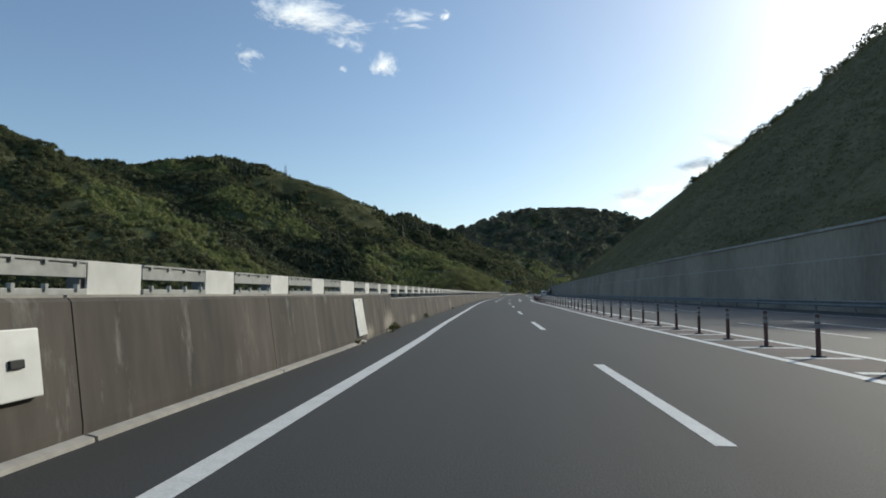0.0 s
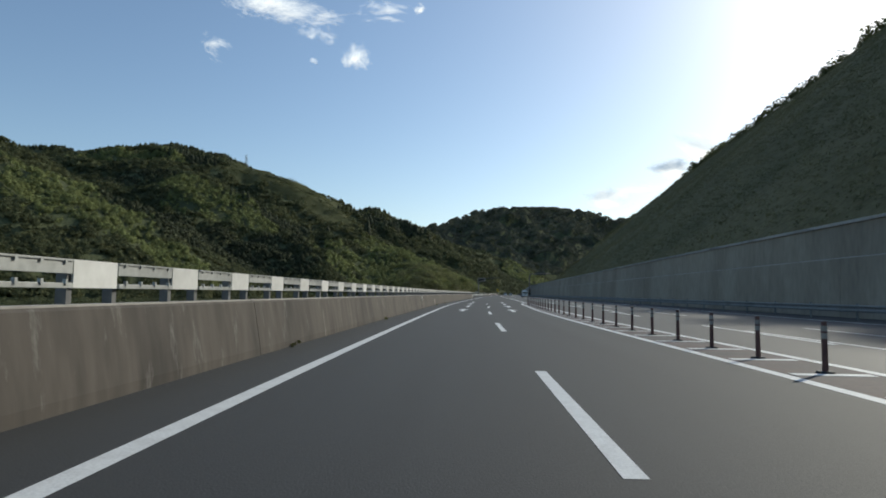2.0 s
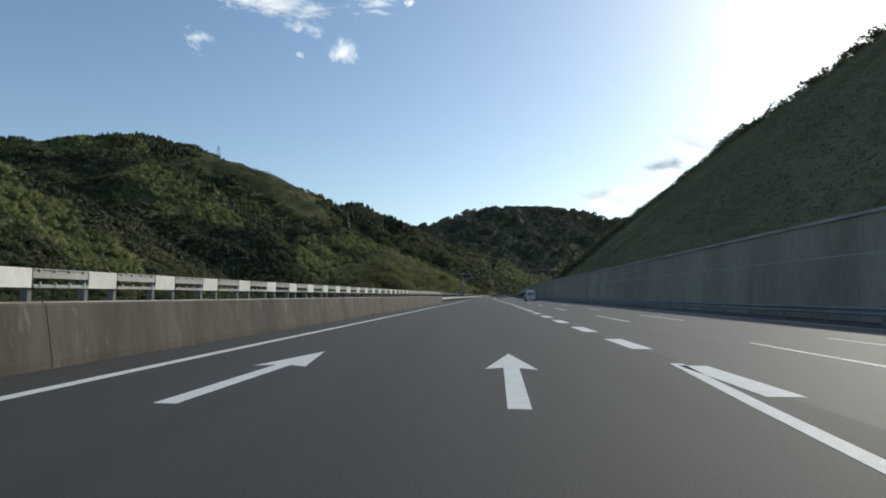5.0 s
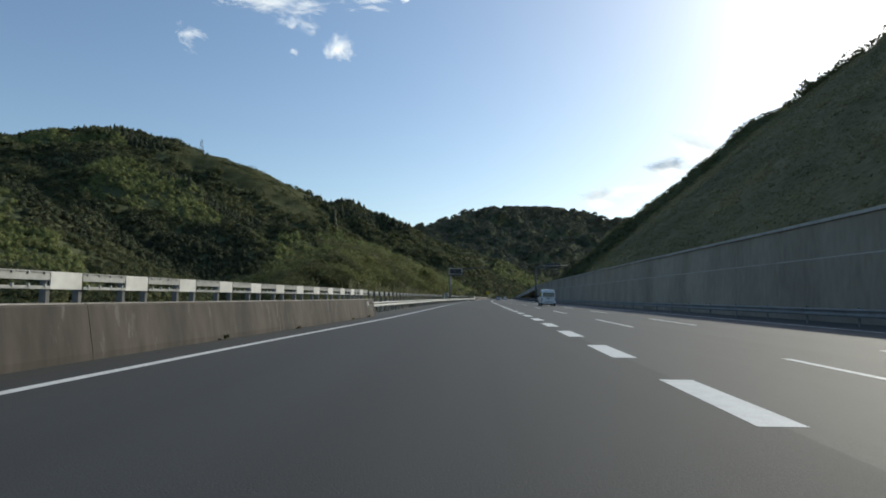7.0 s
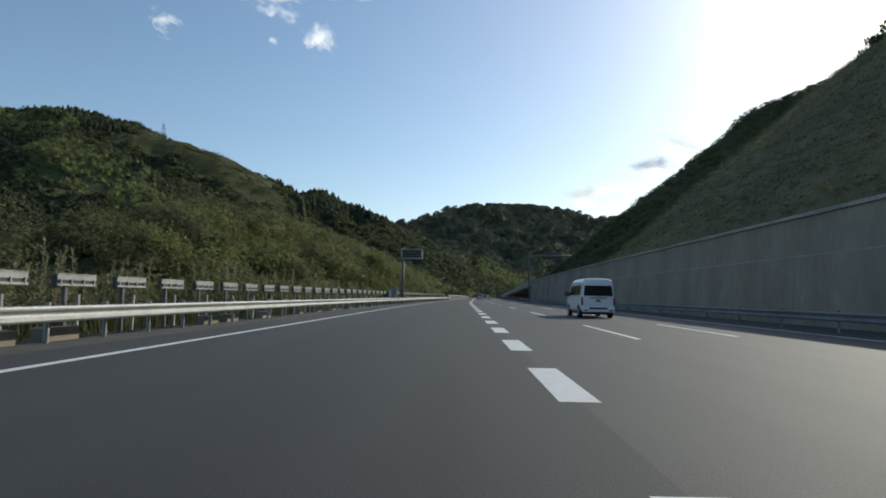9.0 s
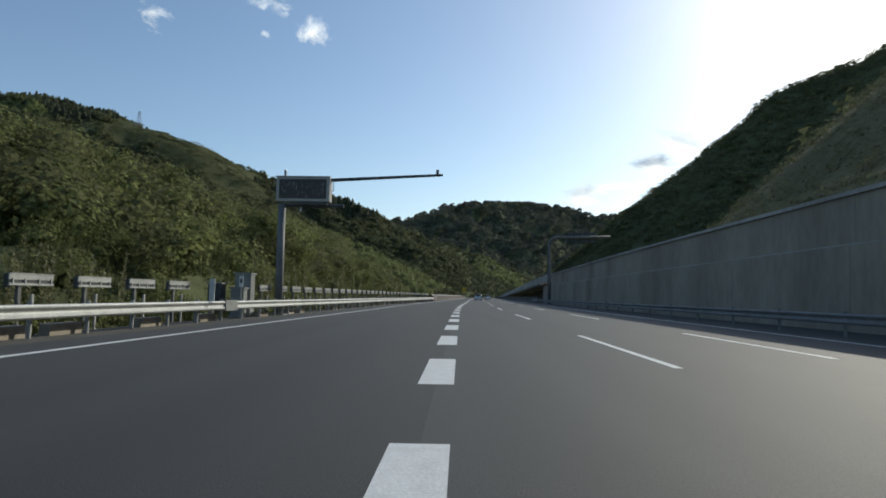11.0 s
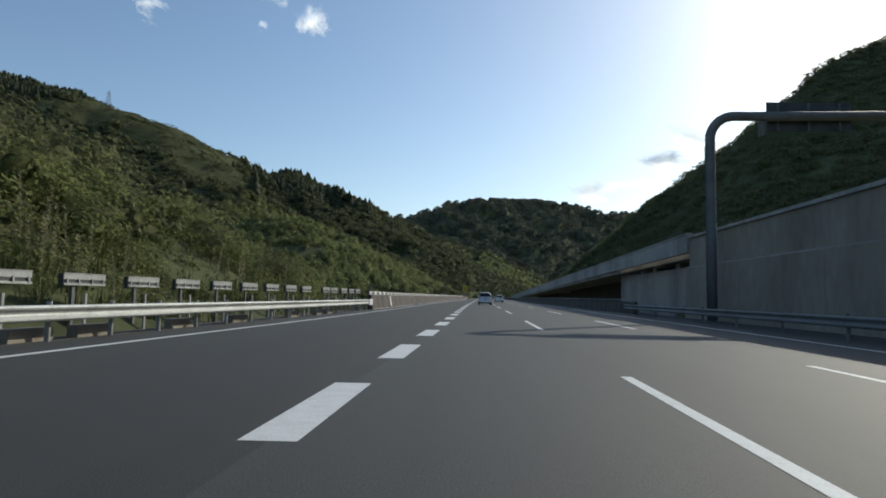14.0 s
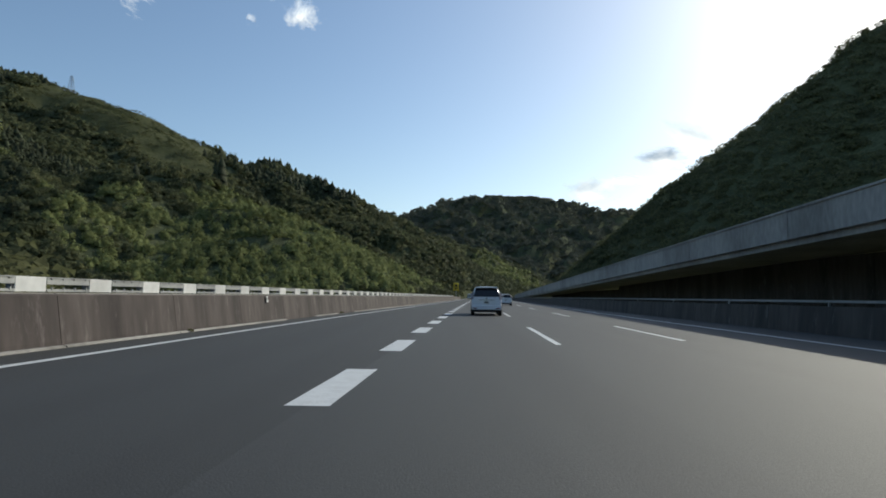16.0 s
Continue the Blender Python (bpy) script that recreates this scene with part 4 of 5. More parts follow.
# lattice mast on the ridge
mx, my = -344.0, 911.0
mz = float(terrain(mx, my)) - 1
mast = thing("lattice_mast", pose(mx, my, mz), "thin grey tapering lattice mast on the meadow ridge", "mast")
for sx_, sy_ in ((-1, -1), (1, -1), (1, 1), (-1, 1)):
    part("leg", rod(bmesh.new(), (2.7 * sx_, 2.7 * sy_, -2), (0.7 * sx_, 0.7 * sy_, 18), 0.17, n=5), POLE_GREY, mast)
for z in np.arange(0, 17, 2.4):
    r = 2.7 - 2.0 * (z + 2) / 20
    part("brace", tube(bmesh.new(), [(-r, -r, z), (r, -r, z + 2.2), (r, r, z), (-r, r, z + 2.2), (-r, -r, z)], 0.12, 4), POLE_GREY, mast)

# ---------------------------------------------------------------- vehicles
def shell(sections):
    """A closed body from cross-sections along y: each (y, [(half width, z), ...] from sill to roof centre)."""
    bm = bmesh.new()
    rings = []
    for y, half in sections:
        pts = [(w, z) for w, z in half] + [(-w, z) for w, z in half[::-1] if w > 1e-4]
        rings.append([bm.verts.new((x, y, z)) for x, z in pts])
    n = len(rings[0])
    for a, b in zip(rings, rings[1:]):
        for j in range(n):
            bm.faces.new((a[j], a[(j + 1) % n], b[(j + 1) % n], b[j]))
    bm.faces.new(rings[0][::-1])
    bm.faces.new(rings[-1])
    return bm


def wheel(parent, x, y, r):
    w = part("wheel", rod(bmesh.new(), (x - 0.1, y, r), (x + 0.1, y, r), r, n=28), TYRE, parent)
    s = 1 if x > 0 else -1
    part("rim", rod(bmesh.new(), (x + 0.085 * s, y, r), (x + 0.112 * s, y, r), r * 0.66, r * 0.6, 20), RIM, w)
    part("hub", rod(bmesh.new(), (x + 0.11 * s, y, r), (x + 0.125 * s, y, r), 0.06, n=10), BLACK, w)


def quad_panel(name, pts, material, parent, thick=0.012):
    bm = bmesh.new()
    c = [Vector(p) for p in pts]
    n = (c[1] - c[0]).cross(c[2] - c[0]).normalized()
    a = [bm.verts.new(p) for p in c]
    b = [bm.verts.new(p + n * thick) for p in c]
    bm.faces.new(a[::-1])
    bm.faces.new(b)
    for i in range(len(c)):
        j = (i + 1) % len(c)
        bm.faces.new((a[i], a[j], b[j], b[i]))
    return part(name, bm, material, parent)


def people_carrier(m, paint, L, W, H, belt, roof_in, label, kind, high=False):
    """Rear at y = 0, front at y = L."""
    v = thing(kind, m, label, "car" if not high else "van")
    w = W / 2
    r = 0.33
    top = w - roof_in

    def sec(y, k=1.0, zt=H, sill=0.24, wt=top, zb=belt):
        return (y, [(w * k * 0.93, sill), (w * k, sill + 0.18), (w * k, zb - 0.12), (w * k * 0.985, zb), (wt + (w * k - wt) * 0.12, zt - 0.14), (wt - 0.06, zt - 0.03), (wt * 0.6, zt), (0.0, zt + 0.012)])
    if high:
        s = [sec(0.0, 0.965, H - 0.1, 0.36, top - 0.04), sec(0.06, 0.985, H - 0.02, 0.33), sec(0.5), sec(L * 0.5), sec(L * 0.74, 1, H - 0.03), sec(L * 0.86, 1, H - 0.22, wt=top - 0.02),
             sec(L * 0.95, 0.98, belt + 0.35, wt=w * 0.86), sec(L * 0.985, 0.95, belt + 0.05, wt=w * 0.86, zb=belt - 0.1), sec(L, 0.88, belt - 0.12, 0.3, w * 0.8, belt - 0.25)]
    else:
        s = [sec(0.0, 0.93, belt + 0.03, 0.4, w * 0.88, belt - 0.06), sec(0.05, 0.965, belt + 0.14, 0.33, w * 0.9), sec(0.14, 0.985, belt + 0.3, 0.26, w * 0.87), sec(0.34, 1, H - 0.06, wt=top), sec(0.7), sec(L * 0.45),
             sec(L * 0.62, 1, H - 0.05), sec(L * 0.72, 1, H - 0.28, wt=top - 0.02), sec(L * 0.84, 0.99, belt + 0.1, wt=w * 0.82), sec(L * 0.94, 0.95, belt - 0.06, wt=w * 0.8, zb=belt - 0.16), sec(L, 0.85, belt - 0.3, 0.28, w * 0.7, belt - 0.4)]
    bm = shell(s)
    bmesh.ops.recalc_face_normals(bm, faces=bm.faces)
    body = part("body", bm, paint, v)
    me = body.data
    me.shade_smooth()
    mod = body.modifiers.new("soft", "SUBSURF")
    mod.levels = mod.render_levels = 1
    yr, yf = 0.16 * L + 0.1, L * 0.82
    for x in (-1, 1):
        for y in (yr, yf):
            part("wheel_arch", rod(bmesh.new(), (x * (w - 0.16), y, r + 0.02), (x * (w + 0.004), y, r + 0.02), r + 0.07, n=24), BLACK, v)
            wheel(v, x * (w - 0.09), y, r)
    # rear window, side windows
    if high:
        quad_panel("rear_window", [(-w * 0.86, -0.012, belt + 0.02), (w * 0.86, -0.012, belt + 0.02), (w * 0.8, 0.02, H - 0.42), (-w * 0.8, 0.02, H - 0.42)], GLASS, v, 0.03)
    else:
        quad_panel("rear_window", [(-w * 0.82, 0.02, belt + 0.08), (w * 0.82, 0.02, belt + 0.08), (w * 0.72, 0.3, H - 0.14), (-w * 0.72, 0.3, H - 0.14)], GLASS, v, 0.05)
        part("roof_spoiler", boxed(-w * 0.72, w * 0.72, 0.1, 0.45, H - 0.1, H - 0.045, bevel=0.02), paint, v)
    for x in (-1, 1):
        o, t = x * (w + 0.001), x * (top + 0.075)
        ztop = H - (0.42 if high else 0.2)
        for a, b in ((0.42, L * 0.36), (L * 0.38, L * 0.6), (L * 0.615, L * 0.76)):
            p = [(o, a, belt + 0.06), (o, b, belt + 0.06), (t, b - (0.35 if b > L * 0.7 else 0.03), ztop), (t, a + 0.06, ztop)]
            quad_panel("side_window", p if x < 0 else p[::-1], GLASS, v, 0.012)
        q = [(x * w * 0.995, 0.1, belt - 0.1), (x * w * 0.84, -0.005, belt - 0.06), (x * w * 0.82, 0.12, belt + 0.3), (x * w * 0.95, 0.28, belt + 0.34)]
        if high:
            q = [(x * w * 0.98, 0.02, belt - 0.5), (x * w * 0.9, -0.02, belt - 0.5), (x * w * 0.9, -0.02, belt - 0.06), (x * w * 0.98, 0.02, belt - 0.06)]
        quad_panel("tail_lamp", q if x < 0 else q[::-1], TAIL if high else CLEAR_LENS, v, 0.03)
        mir = part("mirror", boxed(x * (w + 0.03) - 0.0, x * (w + 0.03) + x * 0.2, L * 0.745, L * 0.745 + 0.1, belt + 0.02, belt + 0.22, bevel=0.03), paint if not high else BLACK, v)
        part("mirror_glass", boxed(x * (w + 0.05), x * (w + 0.21), L * 0.745 - 0.006, L * 0.745 - 0.001, belt + 0.05, belt + 0.19), GLASS, mir)
        part("door_handle", boxed(x * (w + 0.0), x * (w + 0.03), L * 0.4, L * 0.4 + 0.2, belt - 0.12, belt - 0.08, bevel=0.008), paint, v)
    bump = part("bumper", boxed(-w * 0.97, w * 0.97, -0.07, 0.12, 0.34, 0.62, bevel=0.05), paint, v)
    part("lower_trim", boxed(-w * 0.8, w * 0.8, -0.06, 0.1, 0.24, 0.35, bevel=0.02), BLACK, v)
    for x in (-1, 1):
        part("reflector", boxed(x * w * 0.62, x * w * 0.88, -0.078, -0.06, 0.4, 0.46), TAIL, bump)
    pl = part("number_plate", boxed(-0.165, 0.165, -0.03, -0.01, belt - 0.32, belt - 0.155), PLATE, v)
    part("plate_bar", boxed(-0.12, 0.12, -0.036, -0.03, belt - 0.295, belt - 0.235), BLACK, pl)
    part("plate_bar", boxed(-0.07, 0.07, -0.036, -0.03, belt - 0.21, belt - 0.18), BLACK, pl)
    part("trim_bar", boxed(-w * 0.5, w * 0.5, -0.03, -0.01, belt - 0.12, belt - 0.08, bevel=0.008), RIM if not high else BLACK, v)
    part("emblem", rod(bmesh.new(), (0, -0.03, belt + 0.0), (0, -0.012, belt + 0.0), 0.06, n=16), RIM, v)
    part("wiper", rod(bmesh.new(), (0.0, -0.03 if high else 0.0, belt + 0.09), (-0.5, -0.025 if high else 0.01, belt + 0.13), 0.012, n=6), BLACK, v)
    if high:
        part("step_pad", boxed(-w * 0.55, w * 0.55, -0.085, -0.06, 0.5, 0.6, bevel=0.008), BLACK, bump)
    part("underbody", boxed(-w * 0.86, w * 0.86, 0.1, L - 0.15, 0.2, 0.42), BLACK, v)
    return v


people_carrier(pose(18.75, 388.0, 0, 0, 0, heading(base, 390)), CAR_WHITE, 4.75, 1.8, 1.72, 1.02, 0.19, "white people carrier with tinted windows in a traffic lane", "minivan")
people_carrier(pose(16.1, 224.0, 0, 0, 0, heading(base, 226)), CAR_WHITE, 4.85, 1.88, 2.24, 1.22, 0.14, "white high-roof passenger van with tinted windows in a traffic lane", "passenger_van", True)
people_carrier(pose(float(base(468)) + 1.85, 468.0, 0, 0, 0, heading(base, 470)), CAR_DARK, 4.2, 1.75, 1.55, 0.98, 0.2, "dark grey hatchback in a traffic lane", "hatchback")
people_carrier(pose(float(base(432)) + 5.5, 432.0, 0, 0, 0, heading(base, 434)), CAR_WHITE, 4.0, 1.68, 1.52, 0.95, 0.2, "white hatchback in a traffic lane", "hatchback")

# ---------------------------------------------------------------- woods
rng = np.random.RandomState(11)


def scatter(n, x0, x1, y0, y1, keep):
    x, y = rng.uniform(x0, x1, n), rng.uniform(y0, y1, n)
    z = terrain(x, y)
    k = keep(x, y, z)
    return x[k], y[k], z[k]


def crowns(x, y, z, size, per, spread):
    """Clump centres and radii for trees at the places given."""
    n = len(x)
    s = size * rng.uniform(0.6, 1.35, n)
    c, r = [], []
    for i in range(per):
        a, d = rng.uniform(0, 6.283, n), rng.uniform(0.2, 1, n) * spread
        h = rng.uniform(0.35, 1.25, n) if i else np.full(n, 1.2)
        c.append(np.stack([x + np.cos(a) * d * s, y + np.sin(a) * d * s, z + h * s], 1))
        r.append(s * rng.uniform(0.34, 0.6, n))
    return np.concatenate(c), np.concatenate(r)


def tufts(name, centres, radii, per, size, material, label, lift=0.5):
    """Loose leaf tufts over uneven clumps, as one mesh of small triangles that mostly look up and out."""
    n = len(centres)
    d = rng.normal(0, 1, (n, per, 3)) + np.array([0, -0.15, lift])
    d /= np.linalg.norm(d, axis=2, keepdims=True)
    c = (centres[:, None, :] + d * radii[:, None, None] * rng.uniform(0.75, 1.2, (n, per, 1))).reshape(-1, 3)
    d = d.reshape(-1, 3)
    m = len(c)
    a = np.cross(d, rng.normal(0, 1, (m, 3)))
    a /= np.linalg.norm(a, axis=1, keepdims=True)
    b = np.cross(d, a) + d * rng.uniform(-0.5, 0.7, (m, 1))
    s = (np.repeat(radii, per) * size * rng.uniform(0.5, 1.4, m))[:, None]
    v = np.stack([c - a * s, c + a * s, c + b * s * 1.5], 1).reshape(-1, 3)
    f = np.arange(m * 3).reshape(-1, 3)
    return tagged(new(name, raw_mesh(name, v, f, material)), label, "woods", kind="stuff")


def canopy(name, x, y, z, size, leaf, label, per=20, leaf_size=0.3, tall=0.85, sink=0.1, core=0.8, face=(0, 0, 0.25)):
    """Tree crowns of many leafy sprays round an uneven dark core, one mesh."""
    n = len(x)
    r = size * rng.uniform(0.6, 1.4, n)
    c = np.stack([x, y, z + r * (0.55 - sink)], 1)
    v, f = np.zeros((0, 3)), np.zeros((0, 3), int)
    if core:
        v = np.repeat(CORE[None], n, 0) * (1 + rng.uniform(-0.3, 0.3, (n, 6, 1)))
        v = (v * np.array([1, 1, tall]) * (core * r)[:, None, None] + c[:, None, :]).reshape(-1, 3)
        f = (CORE_F[None] + (np.arange(n) * 6)[:, None, None]).reshape(-1, 3)
    d = rng.normal(0, 1, (n, per, 3)) * np.array([1, 1, 0.8]) + np.array([0.15, -0.25, 0.55])
    d /= np.linalg.norm(d, axis=2, keepdims=True)
    tc = (c[:, None, :] + d * np.array([1, 1, tall]) * r[:, None, None] * rng.uniform(0.6, 1.15, (n, per, 1))).reshape(-1, 3)
    d = d.reshape(-1, 3) + rng.normal(0, 0.35, (n * per, 3)) + np.array(face)
    d /= np.linalg.norm(d, axis=1, keepdims=True)
    m = len(tc)
    p = np.cross(d, rng.normal(0, 1, (m, 3)))
    p /= np.linalg.norm(p, axis=1, keepdims=True)
    q = np.cross(d, p)
    s = (np.repeat(r, per) * leaf_size * rng.uniform(0.6, 1.4, m))[:, None]
    tv = np.stack([tc - p * s, tc + p * s * 0.9, tc + q * s * 1.5], 1).reshape(-1, 3)
    tf = np.arange(m * 3).reshape(-1, 3) + len(v)
    me = raw_mesh(name, np.concatenate([v, tv]), np.concatenate([f, tf]), leaf)
    return tagged(new(name, me), label, "woods", kind="stuff")


CORE = np.array([(1, 0, 0), (-0.5, 0.87, 0), (-0.5, -0.87, 0), (0, 0, 1), (0.4, 0.5, 0.55), (-0.3, -0.3, 0.8)], float)
CORE_F = np.array([(0, 4, 3), (0, 1, 4), (1, 3, 4), (1, 5, 3), (1, 2, 5), (2, 3, 5), (2, 0, 3)])
on_left = lambda x, y, z: (x < left_line(y) - np.where(y > 560, 4.5, 9)) & ((y > 385 + 14 * wave(x, y, 30, 71)) | (x < -48 - 12 * np.abs(wave(x, y, 26, 73)) - np.clip((230 - y) * 0.5, 0, 60) * (1 + 0.6 * wave(x, y, 40, 77)))) & (ridge(x, y, BANK, 0.6, 4.0) < z + 0.5)
# dense where the slope falls towards the valley, thin on the far sides
faces = lambda x, y, z: np.where((terrain(x + 9, y) < z + 0.8) | (terrain(x, y - 9) < z + 0.3), 1.0, 0.15)
x, y, z = scatter(72000, -700, 30, 170, 1150, on_left)
dist = np.hypot(x, y - 300)
k_ = rng.uniform(0, 1, len(x)) < faces(x, y, z) * np.clip(420 / dist, 0.35, 1) ** 1.3
x, y, z, dist = x[k_], y[k_], z[k_], dist[k_]
grove = inside(x, y, GROVES) + 0.16 * wave(x, y, 45, 41) + 0.1 * wave(x, y, 18, 43)
meadow = inside(x, y, MEADOWS) + 0.25 * wave(x, y, 40, 47)
b_ = grove > 0.12
m_ = ((meadow > 0.05) | (wave(x, y, 34, 57) > 1.25)) & ~b_
k_ = ~m_ | (meadow < 0.05) | (rng.uniform(0, 1, len(x)) < 0.1)
x, y, z, dist, b_, m_ = x[k_], y[k_], z[k_], dist[k_], b_[k_], m_[k_]
r_ = ~b_ & ~m_
mixed = r_ & (wave(x, y, 28, 53) + 0.8 * rng.normal(0, 1, len(x)) + 3 * np.clip(inside(x, y, SCRUBS) + 0.15, 0, 0.7) > 0.9)
r_ &= ~mixed
dark = (r_ | mixed) & (inside(x, y, DARKS) + 0.2 * wave(x, y, 30, 59) > 0.0) & (x < -60)
r_, mixed = r_ & ~dark, mixed & ~dark
grow = np.clip(dist / 420, 1, 1.6)
close = dist < 430
beside = (x > -125) & (y < 425)
for kind_, where_, size_, leaf_, label_, per_, fine_, tall_ in (("bamboo_wood", b_, 2.1, BAMBOO, "bright green bamboo groves on the valley side", 52, 0.18, 1.3),
                                                               ("young_wood", mixed, 2.3, YOUNG_LEAF, "lighter green broadleaf trees mixed into the hillside wood", 26, 0.27, 0.85),
                                                               ("cedar_grove", dark, 2.4, CEDAR, "dark cedar plantation in the hillside folds, leaf colour also holding their shade", 40, 0.2, 1.3),
                                                               ("broadleaf_wood", r_ & close, 2.5, WOOD_LEAF, "dark green broadleaf wood on the nearer hillside", 42, 0.2, 0.85)):
    for k_, more, less in ((where_ & beside, 4.0, 0.45), (where_ & ~beside, 1.0, 1.0)):
        canopy(kind_, x[k_], y[k_], z[k_], size_ * (grow[k_] if kind_ in ("bamboo_wood", "young_wood") else 1.0), leaf_, label_, int(per_ * more), fine_ * less, tall_)
canopy("upper_wood", x[r_ & ~close], y[r_ & ~close], z[r_ & ~close], 2.6 * grow[r_ & ~close], WOOD_LEAF, "dark green broadleaf wood on the upper hillside", 14, 0.34)
xm, ym, zm = scatter(22000, -390, -130, 740, 945, lambda x, y, z: inside(x, y, MEADOWS) > 0.0)
canopy("meadow_grass", xm, ym, zm - 0.35, 0.9, MEADOW, "rough olive grass on the open ridge", 9, 0.34, 0.35, core=0, face=(0, -0.3, 0.9))
canopy("hill_scrub", x[m_], y[m_], z[m_] - 0.3, 1.1 * grow[m_], MEADOW, "low olive scrub on the open slopes", 10, 0.3, 0.6)


def conifers(name, x, y, z, hgt, label, wide=1.0):
    """Pointed trees: three stacked, jagged cones each, in one mesh."""
    vs, fs, k = [], [], 0
    for xi, yi, zi in zip(x, y, z):
        h = hgt * rng.uniform(0.65, 1.25)
        for lvl in range(4):
            z0, z1, rr = zi + h * (0.08 + 0.2 * lvl), zi + h * (0.45 + 0.2 * lvl), h * (0.2 - 0.04 * lvl) * wide
            n = 7
            a = np.arange(n) * 6.283 / n + rng.uniform(0, 6)
            q = rr * rng.uniform(0.65, 1.2, n)
            ring = np.stack([xi + np.cos(a) * q, yi + np.sin(a) * q, z0 + rng.uniform(-0.05, 0.05, n) * h], 1)
            vs.append(ring)
            vs.append(np.array([(xi, yi, z1)]))
            fs += [(k + j, k + (j + 1) % n, k + n) for j in range(n)]
            k += n + 1
    return tagged(new(name, raw_mesh(name, np.concatenate(vs), np.array(fs), CEDAR)), label, "woods", kind="stuff")


def along(crest, n, jitter, lo, hi):
    t = rng.uniform(lo, hi, n) * (len(crest) - 1)
    i = np.minimum(t.astype(int), len(crest) - 2)
    f = t - i
    c = np.array(crest)
    q = c[i] * (1 - f[:, None]) + c[i + 1] * f[:, None]
    return q[:, 0] + rng.normal(0, jitter, n), q[:, 1] + rng.normal(0, jitter, n)


crest_lines = [along(HILL_MAIN, 170, 6, 0.09, 0.225), along(HILL_MAIN, 360, 6, 0.345, 0.585), along(HILL_BACK, 220, 7, 0.2, 0.72)]
stands = [(rng.normal(cx, rx, n), rng.normal(cy, ry, n)) for cx, cy, rx, ry, n in ((-402, 862, 18, 12, 140), (-225, 700, 28, 9, 90), (-125, 858, 22, 10, 140), (-85, 852, 16, 10, 80))]
xs_, ys_ = (np.concatenate([q[i] for q in crest_lines + stands]) for i in (0, 1))
conifers("cedar_wood", xs_, ys_, terrain(xs_, ys_) - 1.5, 10, "dark cedars along the ridge and in stands below it", 1.9)
xs_, ys_ = np.array([-124.6, -122.4, -121.0, -123.4, -119.6]), np.array([713.0, 716.0, 712.5, 710.0, 714.0])
conifers("tall_cedars", xs_, ys_, terrain(xs_, ys_) - 1, 21, "tall dark cedars standing out on the shoulder of the hill", 1.15)
# dark hedge bank across the meadow
u_ = rng.uniform(0, 1, 420)
xh, yh = np.interp(u_, (0, 0.3, 0.6, 0.8, 1), (-294, -273, -252, -229, -208)) + rng.normal(0, 1.2, 420), np.interp(u_, (0, 0.3, 0.6, 0.8, 1), (864, 868, 866, 848, 832)) + rng.normal(0, 1.5, 420)
canopy("hill_hedge", xh, yh, terrain(xh, yh) - 0.3, 1.5, WOOD_LEAF, "dark hedge bank crossing the meadow", 16, 0.3, 0.7)
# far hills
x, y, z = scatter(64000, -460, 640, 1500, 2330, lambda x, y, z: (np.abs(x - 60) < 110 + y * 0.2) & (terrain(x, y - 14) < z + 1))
canopy("far_wood", x, y, z - 1.0, 3.6, HAZE_LEAF, "distant wooded hills", 6, 0.6, 0.4, core=0, face=(0, -1.0, 0.9))
x, y, z = scatter(34000, -420, 330, 690, 1500, lambda x, y, z: (z > -1) & ((y > 1150) | (x > base(y) - 14)) & (x - base(y) < 60 + 0.1 * y) & (terrain(x, y - 10) < z + 1))
b_ = inside(x, y, GROVES) > 0
canopy("valley_wood", x[~b_], y[~b_], z[~b_] - 0.6, 2.7, WOOD_LEAF, "dark wood on the low spurs of the valley", 20, 0.24, 0.7, face=(0, -0.7, 0.3))
canopy("far_bamboo", x[b_], y[b_], z[b_] - 0.3, 2.8, BAMBOO, "bright bamboo on a low far spur", 16, 0.3, 1.2)
# right-hand hill
x, y, z = scatter(24000, 60, 460, 330, 1000, lambda x, y, z: (z > 3) & (x - base(y) > 27) & (terrain(x - 9, y) < z + 1))
canopy("shaded_wood", x, y, z - 0.6, 2.7, YOUNG_LEAF, "shaded wood on the steep hill behind the slip road", 40, 0.2, 0.6, core=0, face=(-0.6, -0.5, 0.9))
# cut slope: low scrub and a fringe of small trees on its crest
x, y, z = scatter(46000, 20, 140, -40, 352, lambda x, y, z: (z > 5.0) & (x - base(y) > 17.5) & (terrain(x - 4, y) < z + 0.3))
canopy("slope_scrub", x, y, z - 0.15, 0.7, SLOPE_GRASS, "low scrub and grass on the steep cut slope", 20, 0.17, 0.45, core=0, face=(-0.9, -0.2, 1.1))
xa, ya = along(HILL_CUT, 620, 3.0, 0.12, 1.0)
c, r = crowns(xa, ya, terrain(xa, ya) - 0.6, 2.3, 3, 0.9)
tufts("crest_trees", c, r, 20, 0.3, WOOD_LEAF, "small trees along the crest of the cut slope")


